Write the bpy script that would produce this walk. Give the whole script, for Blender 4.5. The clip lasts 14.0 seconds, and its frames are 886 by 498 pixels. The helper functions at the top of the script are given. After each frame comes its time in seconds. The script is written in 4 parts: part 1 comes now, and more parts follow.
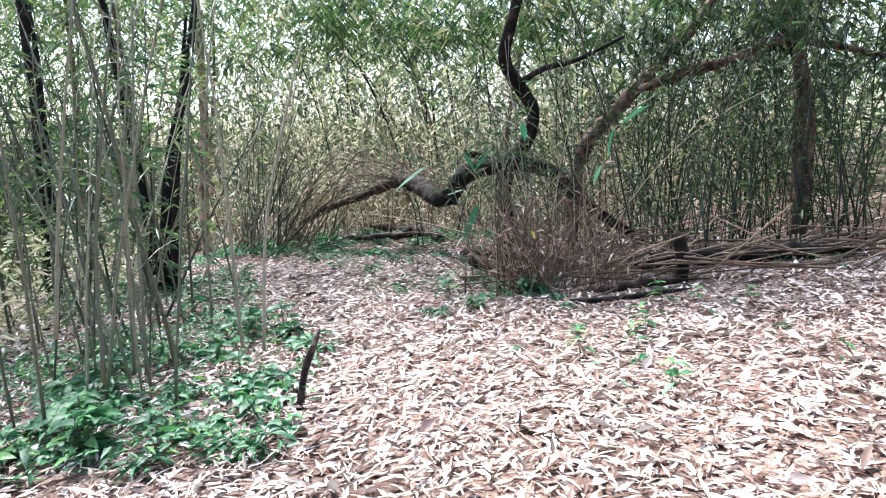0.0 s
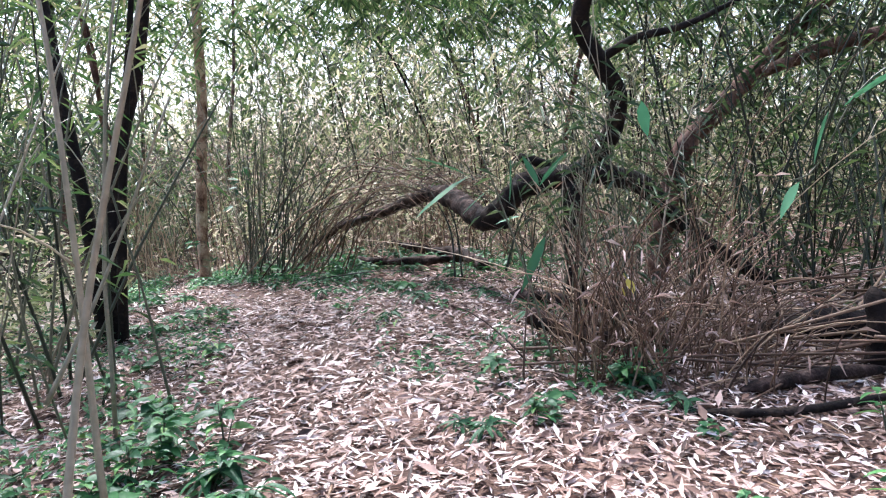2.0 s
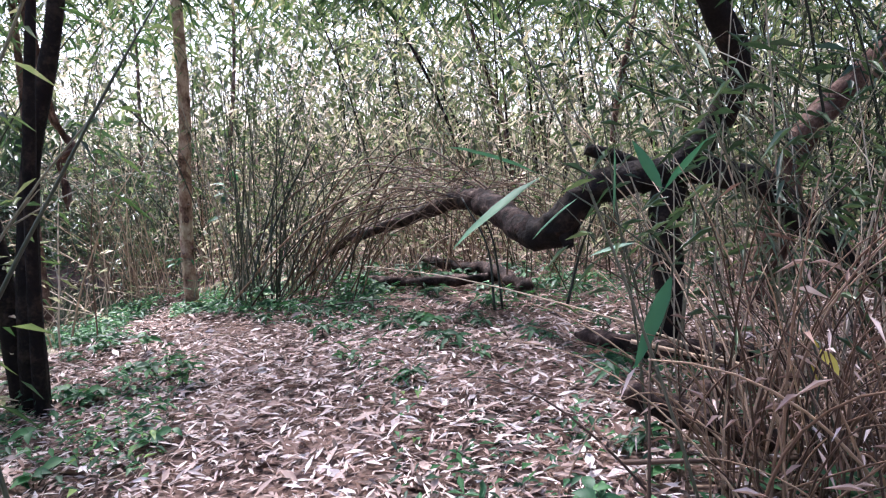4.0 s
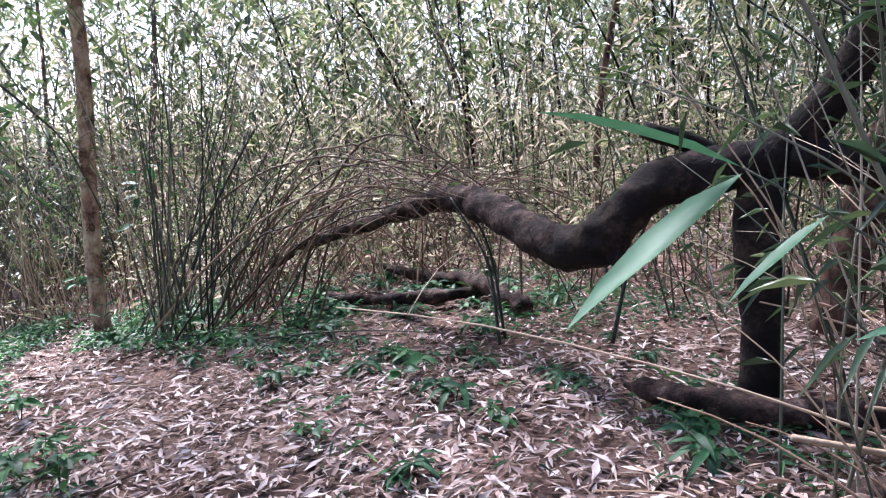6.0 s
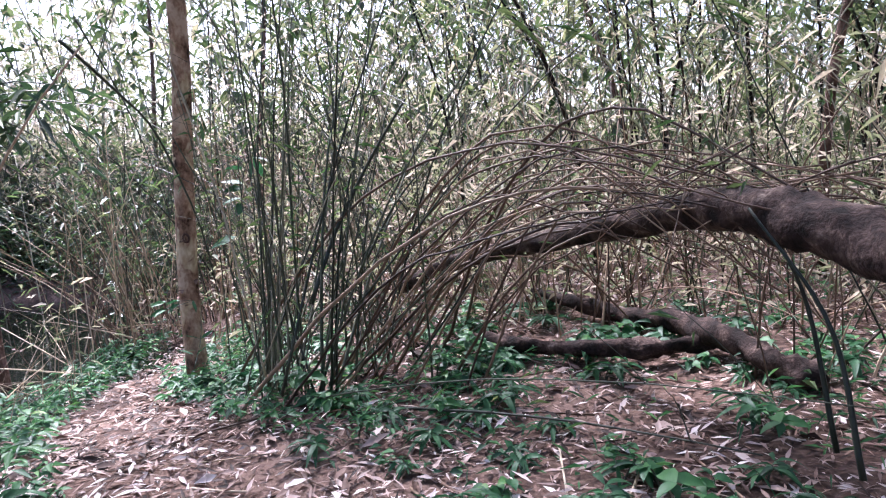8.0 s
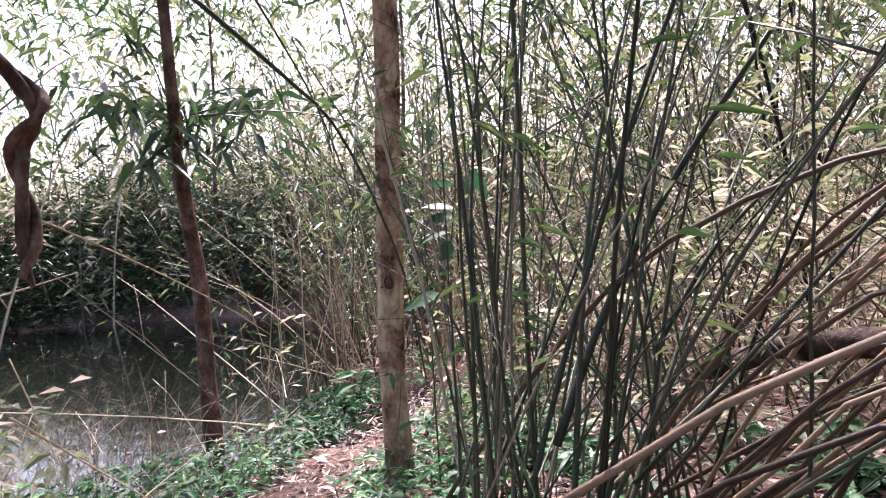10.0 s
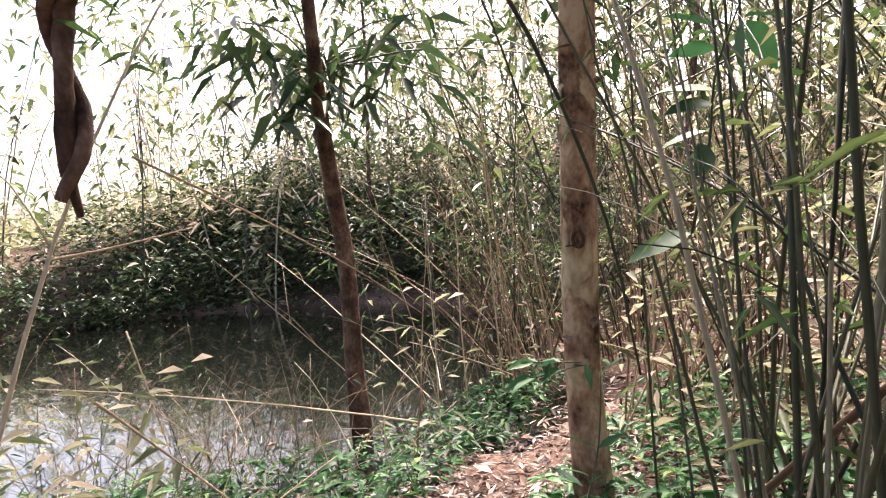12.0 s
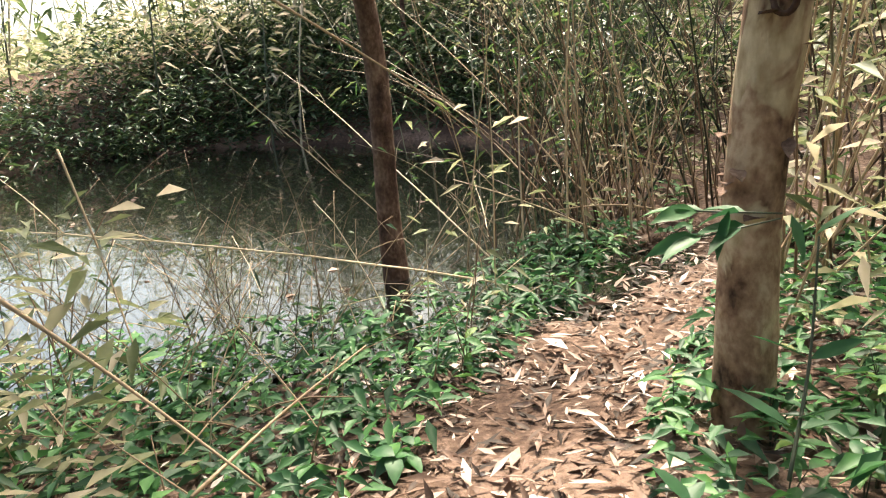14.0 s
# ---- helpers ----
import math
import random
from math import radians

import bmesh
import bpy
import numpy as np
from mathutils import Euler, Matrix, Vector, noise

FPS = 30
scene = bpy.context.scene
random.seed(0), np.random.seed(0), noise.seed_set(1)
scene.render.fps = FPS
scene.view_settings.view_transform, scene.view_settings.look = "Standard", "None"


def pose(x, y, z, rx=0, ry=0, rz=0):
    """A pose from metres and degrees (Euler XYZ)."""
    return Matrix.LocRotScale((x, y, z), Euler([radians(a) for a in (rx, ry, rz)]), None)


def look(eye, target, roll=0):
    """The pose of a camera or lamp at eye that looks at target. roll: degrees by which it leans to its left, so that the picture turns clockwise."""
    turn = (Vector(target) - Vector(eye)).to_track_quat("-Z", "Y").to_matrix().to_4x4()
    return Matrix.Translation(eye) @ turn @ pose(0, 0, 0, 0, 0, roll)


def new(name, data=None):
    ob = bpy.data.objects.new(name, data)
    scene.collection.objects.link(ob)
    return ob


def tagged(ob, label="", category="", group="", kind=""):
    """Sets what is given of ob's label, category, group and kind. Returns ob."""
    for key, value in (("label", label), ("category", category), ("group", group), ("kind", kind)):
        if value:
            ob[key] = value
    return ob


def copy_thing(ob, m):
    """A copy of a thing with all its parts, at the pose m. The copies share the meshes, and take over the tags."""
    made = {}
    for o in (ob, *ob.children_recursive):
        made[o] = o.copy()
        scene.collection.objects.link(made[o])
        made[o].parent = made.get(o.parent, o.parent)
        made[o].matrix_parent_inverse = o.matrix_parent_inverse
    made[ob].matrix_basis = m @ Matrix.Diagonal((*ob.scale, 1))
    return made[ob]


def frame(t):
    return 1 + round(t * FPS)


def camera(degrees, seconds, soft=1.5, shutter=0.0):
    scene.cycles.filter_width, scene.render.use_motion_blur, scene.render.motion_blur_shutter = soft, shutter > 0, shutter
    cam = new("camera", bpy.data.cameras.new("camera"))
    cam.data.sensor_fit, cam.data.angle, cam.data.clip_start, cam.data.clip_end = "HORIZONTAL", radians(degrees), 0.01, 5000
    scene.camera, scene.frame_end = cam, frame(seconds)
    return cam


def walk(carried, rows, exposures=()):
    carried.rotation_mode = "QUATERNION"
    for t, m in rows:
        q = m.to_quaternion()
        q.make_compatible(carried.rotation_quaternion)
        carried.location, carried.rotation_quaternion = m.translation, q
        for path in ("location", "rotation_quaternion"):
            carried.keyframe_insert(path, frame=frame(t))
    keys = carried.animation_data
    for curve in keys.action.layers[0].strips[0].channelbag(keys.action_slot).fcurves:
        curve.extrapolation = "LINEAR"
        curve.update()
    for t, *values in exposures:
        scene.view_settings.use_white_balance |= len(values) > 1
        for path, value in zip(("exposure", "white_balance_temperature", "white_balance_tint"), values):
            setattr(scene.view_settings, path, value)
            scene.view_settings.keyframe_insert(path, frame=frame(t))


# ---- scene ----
cam = camera(69.4, 14.0, 1.2)
PATH = [
    (0, (-0.044, 0.359, 1.273), (-0.03, 2.342, 1.019), -3.9),
    (0.5, (0.024, 0.916, 1.234), (0.031, 2.901, 0.993), -2.9),
    (1, (0.061, 1.495, 1.192), (0.061, 3.482, 0.961), -2.4),
    (1.5, (0.024, 2.067, 1.239), (0.015, 4.054, 1.01), -2.7),
    (2, (-0.034, 2.626, 1.325), (-0.151, 4.609, 1.094), -3.6),
    (2.5, (-0.043, 3.268, 1.356), (-0.22, 5.247, 1.127), -4.3),
    (3, (-0.076, 3.655, 1.301), (-0.254, 5.635, 1.078), -4.3),
    (3.2, (-0.122, 3.777, 1.295), (-0.299, 5.756, 1.073), -4.3),
    (5.3, (-0.394, 5.198, 1.403), (-0.495, 7.18, 1.155), -5.1),
    (5.5, (-0.416, 5.324, 1.399), (-0.452, 7.306, 1.138), -5.0),
    (6, (-0.677, 5.668, 1.365), (-0.671, 7.651, 1.104), -5.0),
    (6.5, (-0.916, 6.029, 1.391), (-0.935, 8.011, 1.118), -4.9),
    (7, (-1.087, 6.454, 1.35), (-1.169, 8.435, 1.089), -4.9),
    (7.5, (-1.261, 7.002, 1.356), (-1.43, 8.979, 1.106), -5.1),
    (8, (-1.48, 7.437, 1.366), (-1.752, 9.406, 1.14), -4.8),
    (8.2, (-1.574, 7.592, 1.355), (-1.942, 9.547, 1.143), -4.8),
    (10.3, (-2.261, 9.481, 1.42), (-3.334, 11.164, 1.316), -5.0),
    (10.5, (-2.371, 9.556, 1.4), (-3.504, 11.2, 1.307), -5.0),
    (11, (-2.614, 9.72, 1.33), (-3.911, 11.241, 1.447), -4.6),
    (11.5, (-2.813, 9.855, 1.25), (-4.133, 11.349, 1.493), -4.6),
    (12, (-2.875, 10.061, 1.16), (-4.245, 11.518, 1.076), -6.0),
    (12.5, (-3.131, 10.247, 1.09), (-4.509, 11.669, 0.754), -5.8),
    (13, (-3.418, 10.434, 1.04), (-4.771, 11.797, 0.459), -5.8),
    (13.5, (-3.639, 10.569, 0.98), (-4.983, 11.938, 0.401), -5.8),
    (14, (-3.766, 10.725, 0.94), (-5.179, 12.029, 0.384), -5.3),
]
walk(cam, [(t, look(eye, target, roll)) for t, eye, target, roll in PATH],
     [(0, 2.05, 5600, 3), (1.5, 1.95, 5650, 9), (3, 1.75, 5700, 17), (8, 1.8, 5500, 22), (10.3, 1.9, 6200, 26), (11.5, 1.85, 6700, 24), (13, 1.8, 7350, 7), (14, 1.8, 7450, 3)])
SKY, SUN = 0.15, 4.4

# ---- plan ----
# the trodden line, from the open leaf-strewn ground to the bank of the pond
WALK = [(0, -6), (0, 0.4), (0.05, 1.5), (-0.05, 3.3), (-0.4, 5.2), (-0.9, 6.0), (-1.5, 7.5), (-2.3, 9.5), (-3.0, 10.1), (-3.8, 10.7),
        (-4.9, 11.9), (-5.35, 13.2), (-5.7, 14.6), (-5.2, 17), (-4, 22)]
POND, POND_R, WATER_Z = (-13.2, 14.6), 5.4, -0.5
rng = np.random.default_rng(7)


def smooth(v):
    v = np.clip(v, 0, 1)
    return v * v * (3 - 2 * v)


def pond_distance(x, y):
    """Distance to the middle of the pond, which is longer than it is wide and has a wavy bank."""
    dx, dy = (x - POND[0]) / 1.25, (y - POND[1])
    a = np.arctan2(dy, dx)
    return np.hypot(dx, dy) + 0.22 * np.sin(3 * a + 1) + 0.12 * np.sin(7 * a)


def path_distance(x, y):
    x, y = np.asarray(x, float), np.asarray(y, float)
    best = np.full(x.shape, 1e9)
    for (ax, ay), (bx, by) in zip(WALK, WALK[1:]):
        ux, uy = bx - ax, by - ay
        t = np.clip(((x - ax) * ux + (y - ay) * uy) / (ux * ux + uy * uy), 0, 1)
        best = np.minimum(best, np.hypot(x - ax - t * ux, y - ay - t * uy))
    return best


def height(x, y):
    """The ground's height: level by the path, down to the pond, rising behind it and far ahead."""
    x, y = np.asarray(x, float), np.asarray(y, float)
    r = pond_distance(x, y)
    z = -0.55 * (1 - smooth((r - POND_R) / 3.6)) - 0.6 * (1 - smooth((r - POND_R + 1.6) / 1.6))
    far = smooth(((-x - 12) * 0.8 + (y - 16) * 0.8 - 1.5) / 9) * smooth((r - POND_R) / 1.2)
    z = z + 1.7 * far + 1.5 * smooth((y - 14) / 16) + 0.5 * smooth((x - 4) / 10)
    z = z + 0.025 * np.sin(1.7 * x + 0.6) * np.sin(1.3 * y) + 0.015 * np.sin(4.1 * x + y) * np.sin(3.7 * y - 0.5 * x)
    return z - 0.03 * np.exp(-(path_distance(x, y) / 0.3) ** 2) * smooth((y - 4) / 4)


def ground_z(x, y):
    return float(height(np.array([x]), np.array([y]))[0])


# ---- world, sun ----
world = bpy.data.worlds.new("sky")
scene.world = world
world.use_nodes = True
wn = world.node_tree.nodes
sky = wn.new("ShaderNodeTexSky")
sky.sky_type, sky.sun_disc = "NISHITA", False
sky.sun_elevation, sky.sun_rotation = radians(56), radians(-30)
sky.dust_density, sky.ozone_density, sky.air_density = 5.0, 1.0, 1.0
wn["Background"].inputs["Strength"].default_value = SKY
world.node_tree.links.new(sky.outputs[0], wn["Background"].inputs["Color"])
lamp = bpy.data.lights.new("sun", "SUN")
lamp.energy, lamp.angle, lamp.color = SUN, radians(9), (1.0, 0.94, 0.87)
sun = new("sun", lamp)
sun.matrix_world = look((-5.6, 9.7, 16.6), (0, 0, 0))


# ---- materials ----
def material(name, rough=0.7, spec=0.3):
    m = bpy.data.materials.new(name)
    m.use_nodes = True
    b = m.node_tree.nodes["Principled BSDF"]
    b.inputs["Roughness"].default_value, b.inputs["Specular IOR Level"].default_value = rough, spec
    return m, m.node_tree.nodes, m.node_tree.links, b


def ramp_node(nodes, stops):
    r = nodes.new("ShaderNodeValToRGB")
    e = r.color_ramp.elements
    while len(e) < len(stops):
        e.new(0.5)
    for el, (p, c) in zip(e, stops):
        el.position, el.color = p, (*c, 1)
    return r


def noise_node(nodes, links, scale, detail=6, stretch=None):
    n = nodes.new("ShaderNodeTexNoise")
    n.inputs["Scale"].default_value, n.inputs["Detail"].default_value = scale, detail
    c = nodes.new("ShaderNodeTexCoord")
    if stretch:
        mp = nodes.new("ShaderNodeMapping")
        mp.inputs["Scale"].default_value = stretch
        links.new(c.outputs["Object"], mp.inputs["Vector"])
        links.new(mp.outputs[0], n.inputs["Vector"])
    else:
        links.new(c.outputs["Object"], n.inputs["Vector"])
    return n


def bump_from(nodes, links, out, b, strength, distance=0.01):
    bp = nodes.new("ShaderNodeBump")
    bp.inputs["Strength"].default_value, bp.inputs["Distance"].default_value = strength, distance
    links.new(out, bp.inputs["Height"])
    links.new(bp.outputs[0], b.inputs["Normal"])


def leaf_material(name, stops, through_light=0.35, rough=0.5, spec=0.4):
    """Leaf colours by each leaf's own tint, mottled, with light that comes through the blade."""
    m, n, l, b = material(name, rough, spec)
    at = n.new("ShaderNodeAttribute")
    at.attribute_name = "tint"
    no = noise_node(n, l, 35, 3)
    mix = n.new("ShaderNodeMath")
    mix.operation = "MULTIPLY_ADD"
    mix.inputs[1].default_value = 0.22
    off = n.new("ShaderNodeMath")
    off.operation = "SUBTRACT"
    off.inputs[1].default_value = 0.11
    l.new(at.outputs["Fac"], off.inputs[0])
    l.new(no.outputs["Fac"], mix.inputs[0])
    l.new(off.outputs[0], mix.inputs[2])
    r = ramp_node(n, stops)
    l.new(mix.outputs[0], r.inputs["Fac"])
    l.new(r.outputs["Color"], b.inputs["Base Color"])
    if through_light:
        t = n.new("ShaderNodeBsdfTranslucent")
        l.new(r.outputs["Color"], t.inputs["Color"])
        x = n.new("ShaderNodeMixShader")
        x.inputs[0].default_value = through_light
        l.new(b.outputs[0], x.inputs[1])
        l.new(t.outputs[0], x.inputs[2])
        l.new(x.outputs[0], n["Material Output"].inputs["Surface"])
    return m


def bark_material(name, stops, scale=9, stretch=(1, 1, 0.35), relief=0.6, rough=0.85):
    m, n, l, b = material(name, rough, 0.2)
    no = noise_node(n, l, scale, 8, stretch)
    fine = noise_node(n, l, scale * 7, 5, stretch)
    mx = n.new("ShaderNodeMath")
    mx.operation = "MULTIPLY_ADD"
    mx.inputs[1].default_value = 0.35
    l.new(fine.outputs["Fac"], mx.inputs[0])
    l.new(no.outputs["Fac"], mx.inputs[2])
    r = ramp_node(n, stops)
    l.new(mx.outputs[0], r.inputs["Fac"])
    l.new(r.outputs["Color"], b.inputs["Base Color"])
    bump_from(n, l, mx.outputs[0], b, relief, 0.02)
    return m


LITTER = leaf_material("dry_leaf", [(0.0, (0.03, 0.017, 0.013)), (0.3, (0.20, 0.12, 0.09)), (0.6, (0.49, 0.36, 0.31)), (1.0, (0.84, 0.75, 0.71))], 0.15, 0.6, 0.3)
GREEN = leaf_material("herb_leaf", [(0.0, (0.015, 0.05, 0.025)), (0.5, (0.04, 0.13, 0.05)), (0.85, (0.09, 0.24, 0.07)), (1.0, (0.20, 0.31, 0.07))], 0.35)
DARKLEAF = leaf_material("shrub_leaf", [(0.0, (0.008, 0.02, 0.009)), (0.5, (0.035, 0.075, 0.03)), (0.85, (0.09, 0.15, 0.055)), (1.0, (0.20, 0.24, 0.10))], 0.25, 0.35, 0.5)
BAMBOOLEAF = leaf_material("bamboo_leaf", [(0.0, (0.015, 0.04, 0.015)), (0.45, (0.06, 0.12, 0.035)), (0.8, (0.15, 0.20, 0.07)), (1.0, (0.38, 0.32, 0.20))], 0.45)
# paler than real leaves: the background's sunlight and haze are in this colour
SUNLITLEAF = leaf_material("sunlit_leaf", [(0.0, (0.09, 0.12, 0.05)), (0.4, (0.30, 0.32, 0.17)), (0.7, (0.48, 0.42, 0.30)), (1.0, (0.72, 0.60, 0.49))], 0.5)
WOODLEAF = leaf_material("wood_leaf", [(0.0, (0.03, 0.055, 0.02)), (0.5, (0.12, 0.165, 0.065)), (0.85, (0.25, 0.27, 0.12)), (1.0, (0.42, 0.36, 0.23))], 0.5)
BLADE = leaf_material("fresh_blade", [(0.0, (0.03, 0.12, 0.065)), (1.0, (0.08, 0.23, 0.10))], 0.3)
YELLOW = leaf_material("yellow_leaf", [(0.0, (0.45, 0.40, 0.05)), (1.0, (0.70, 0.58, 0.12))], 0.4)
STEM = leaf_material("cane_skin", [(0.0, (0.012, 0.016, 0.011)), (0.45, (0.06, 0.07, 0.045)), (0.75, (0.17, 0.16, 0.11)), (1.0, (0.42, 0.36, 0.27))], 0, 0.5, 0.35)
DRYSTEM = leaf_material("dry_cane", [(0.0, (0.035, 0.02, 0.014)), (0.4, (0.17, 0.105, 0.07)), (0.7, (0.38, 0.27, 0.18)), (1.0, (0.68, 0.56, 0.42))], 0, 0.6, 0.3)
# dark bark taken down to near-black, with the wood's deep shade in its colour
DARKBARK = bark_material("shade_dark_bark", [(0.4, (0.004, 0.003, 0.003)), (0.7, (0.013, 0.009, 0.008)), (0.95, (0.06, 0.042, 0.03))], 7, (1, 1, 1), 1.0)
LOGBARK = bark_material("log_bark", [(0.48, (0.005, 0.0035, 0.003)), (0.66, (0.03, 0.018, 0.015)), (0.8, (0.085, 0.055, 0.045)), (0.95, (0.30, 0.23, 0.19))], 8, (1, 1, 1), 1.0)
TANBARK = bark_material("tan_bark", [(0.48, (0.04, 0.02, 0.014)), (0.58, (0.19, 0.11, 0.075)), (0.69, (0.34, 0.215, 0.15)), (0.80, (0.52, 0.38, 0.28))], 7, (1, 1, 0.7), 0.7)
# cream new bark where the brown bark has flaked off, in patches with sharp edges
tn, tl = TANBARK.node_tree.nodes, TANBARK.node_tree.links
flaked = noise_node(tn, tl, 3.6, 5, (1.3, 1.3, 0.8))
flaked.inputs["Distortion"].default_value = 0.6
edge = ramp_node(tn, [(0.54, (0, 0, 0)), (0.565, (1, 1, 1))])
grain = ramp_node(tn, [(0.3, (0.34, 0.24, 0.15)), (0.7, (0.62, 0.50, 0.36))])
tl.new(flaked.outputs["Fac"], edge.inputs["Fac"])
tl.new(noise_node(tn, tl, 30, 5, (1, 1, 0.5)).outputs["Fac"], grain.inputs["Fac"])
blend = tn.new("ShaderNodeMix")
blend.data_type = "RGBA"
tl.new(edge.outputs["Color"], blend.inputs[0])
tl.new(tn["Principled BSDF"].inputs["Base Color"].links[0].from_socket, blend.inputs[6])
tl.new(grain.outputs["Color"], blend.inputs[7])
tl.new(blend.outputs[2], tn["Principled BSDF"].inputs["Base Color"])
REDBARK = bark_material("brown_bark", [(0.45, (0.022, 0.012, 0.01)), (0.65, (0.10, 0.055, 0.042)), (0.95, (0.30, 0.20, 0.16))], 8, (1, 1, 0.7), 0.9)

SOIL, sn, sl, sb = material("forest_soil", 0.9, 0.15)
n1, n2 = noise_node(sn, sl, 1.1, 5), noise_node(sn, sl, 28, 6)
sm = sn.new("ShaderNodeMath")
sm.operation = "MULTIPLY_ADD"
sm.inputs[1].default_value = 0.8
sl.new(n2.outputs["Fac"], sm.inputs[0])
sl.new(n1.outputs["Fac"], sm.inputs[2])
sr = ramp_node(sn, [(0.55, (0.03, 0.018, 0.013)), (0.8, (0.075, 0.046, 0.036)), (0.95, (0.13, 0.083, 0.064)), (1.0, (0.19, 0.125, 0.10))])
sl.new(sm.outputs[0], sr.inputs["Fac"])
sl.new(sr.outputs["Color"], sb.inputs["Base Color"])
bump_from(sn, sl, sm.outputs[0], sb, 0.8, 0.03)

WATER, an, al, ab = material("pond_water", 0.02, 0.9)
ab.inputs["Base Color"].default_value = (0.006, 0.007, 0.006, 1)
wv = noise_node(an, al, 4.0, 4)
ab.inputs["Coat Weight"].default_value, ab.inputs["Coat Roughness"].default_value = 0.7, 0.02  # added coat that brightens the sky's reflection beyond plain water
bump_from(an, al, wv.outputs["Fac"], ab, 0.45, 0.02)


# ---- mesh tools ----
class Build:
    """Gathers points, faces and a tint for each point, and makes one mesh of them."""

    def __init__(self):
        self.v, self.f, self.t, self.n = [], [], [], 0

    def add(self, verts, faces, tint):
        verts = np.asarray(verts, float).reshape(-1, 3)
        self.v.append(verts)
        self.f.append(np.asarray(faces, int) + self.n)
        self.t.append(np.broadcast_to(np.asarray(tint, float), (len(verts),)))
        self.n += len(verts)

    def tube(self, pts, radii, sides=5, tint=0.5, lump=0.0, cap=True):
        """A tapering round stem along a smooth line of points."""
        pts, radii = np.asarray(pts, float), np.broadcast_to(np.asarray(radii, float), (len(pts),))
        d = np.gradient(pts, axis=0)
        d /= np.linalg.norm(d, axis=1)[:, None] + 1e-9
        ref = np.array([0.3, 0.2, 0.93]) if abs(d[:, 2]).mean() < 0.75 else np.array([0.9, 0.4, 0.1])
        u = np.cross(d, ref)
        u /= np.linalg.norm(u, axis=1)[:, None] + 1e-9
        w = np.cross(d, u)
        a = np.arange(sides) * 2 * math.pi / sides
        rr = np.repeat(radii[:, None], sides, 1)
        if lump:
            k = np.arange(len(pts))[:, None]
            rr = rr * (1 + lump * (np.sin(2 * a[None] + k * 0.7) * 0.5 + np.sin(5 * a[None] - k * 1.3) * 0.3 + rng.normal(0, 0.35, rr.shape)))
        v = pts[:, None] + rr[..., None] * (np.cos(a)[None, :, None] * u[:, None] + np.sin(a)[None, :, None] * w[:, None])
        i = np.arange(len(pts) - 1)[:, None] * sides
        j = np.arange(sides)[None]
        q = np.stack([i + j, i + (j + 1) % sides, i + sides + (j + 1) % sides, i + sides + j], -1).reshape(-1, 4)
        tri = np.concatenate([q[:, [0, 1, 2]], q[:, [0, 2, 3]]])
        v = v.reshape(-1, 3)
        if cap:
            m = len(v)
            v = np.concatenate([v, pts[:1], pts[-1:]])
            j = np.arange(sides)
            tri = np.concatenate([tri, np.stack([np.full(sides, m), (j + 1) % sides, j], -1),
                                  np.stack([np.full(sides, m + 1), m - sides + j, m - sides + (j + 1) % sides], -1)])
        self.add(v, tri, tint)

    def leaves(self, p, d, length, width, tint, droop=0.25, fine=False, up=None):
        """Leaf blades from points p along d, folded along the rib and drooping to the tip."""
        p, d = np.asarray(p, float).reshape(-1, 3), np.asarray(d, float).reshape(-1, 3)
        k = len(p)
        if not k:
            return
        length, width, tint = (np.broadcast_to(np.asarray(q, float), (k,)) for q in (length, width, tint))
        d = d / (np.linalg.norm(d, axis=1)[:, None] + 1e-9)
        up = rng.normal(0, 0.35, (k, 3)) + (0, 0, 1) if up is None else up
        s = np.cross(d, up)
        s /= np.linalg.norm(s, axis=1)[:, None] + 1e-9
        n = np.cross(s, d)
        L, W = length[:, None], width[:, None]
        at = lambda t: p + d * L * t - np.array([0, 0, 1.0]) * L * droop * t * t
        if fine:
            cols = [at(0)]
            for t, w in ((0.25, 0.43), (0.5, 0.5), (0.78, 0.3)):
                c = at(t)
                cols += [c - s * W * w + n * W * 0.12, c, c + s * W * w + n * W * 0.12]
            cols.append(at(1))
            f = [(0, 2, 1), (0, 3, 2), (1, 2, 5), (1, 5, 4), (2, 3, 6), (2, 6, 5), (4, 5, 8), (4, 8, 7), (5, 6, 9), (5, 9, 8), (7, 8, 10), (8, 9, 10)]
        else:
            c = at(0.42)
            cols = [at(0), c - s * W * 0.5 + n * W * 0.15, c + s * W * 0.5 + n * W * 0.15, at(1)]
            f = [(0, 3, 1), (0, 2, 3)]
        m = len(cols)
        v = np.stack(cols, 1).reshape(-1, 3)
        faces = (np.array(f)[None] + np.arange(k)[:, None, None] * m).reshape(-1, 3)
        self.add(v, faces, np.repeat(tint, m))

    def make(self, name, mat, parent=None, at=(0, 0, 0), soft=False):
        v, f, t = np.concatenate(self.v) - np.asarray(at), np.concatenate(self.f), np.concatenate(self.t)
        me = bpy.data.meshes.new(name)
        me.vertices.add(len(v))
        me.vertices.foreach_set("co", v.ravel())
        me.loops.add(len(f) * 3)
        me.loops.foreach_set("vertex_index", f.ravel().astype(np.int32))
        me.polygons.add(len(f))
        me.polygons.foreach_set("loop_start", np.arange(0, len(f) * 3, 3, dtype=np.int32))
        me.attributes.new("tint", "FLOAT", "POINT").data.foreach_set("value", t.astype(np.float32))
        me.update(calc_edges=True)
        me.validate()
        if soft:
            me.polygons.foreach_set("use_smooth", np.ones(len(me.polygons), bool))
        me.materials.append(mat)
        ob = new(name, me)
        if parent:
            ob.parent = parent
        else:
            ob.location = at
        return ob


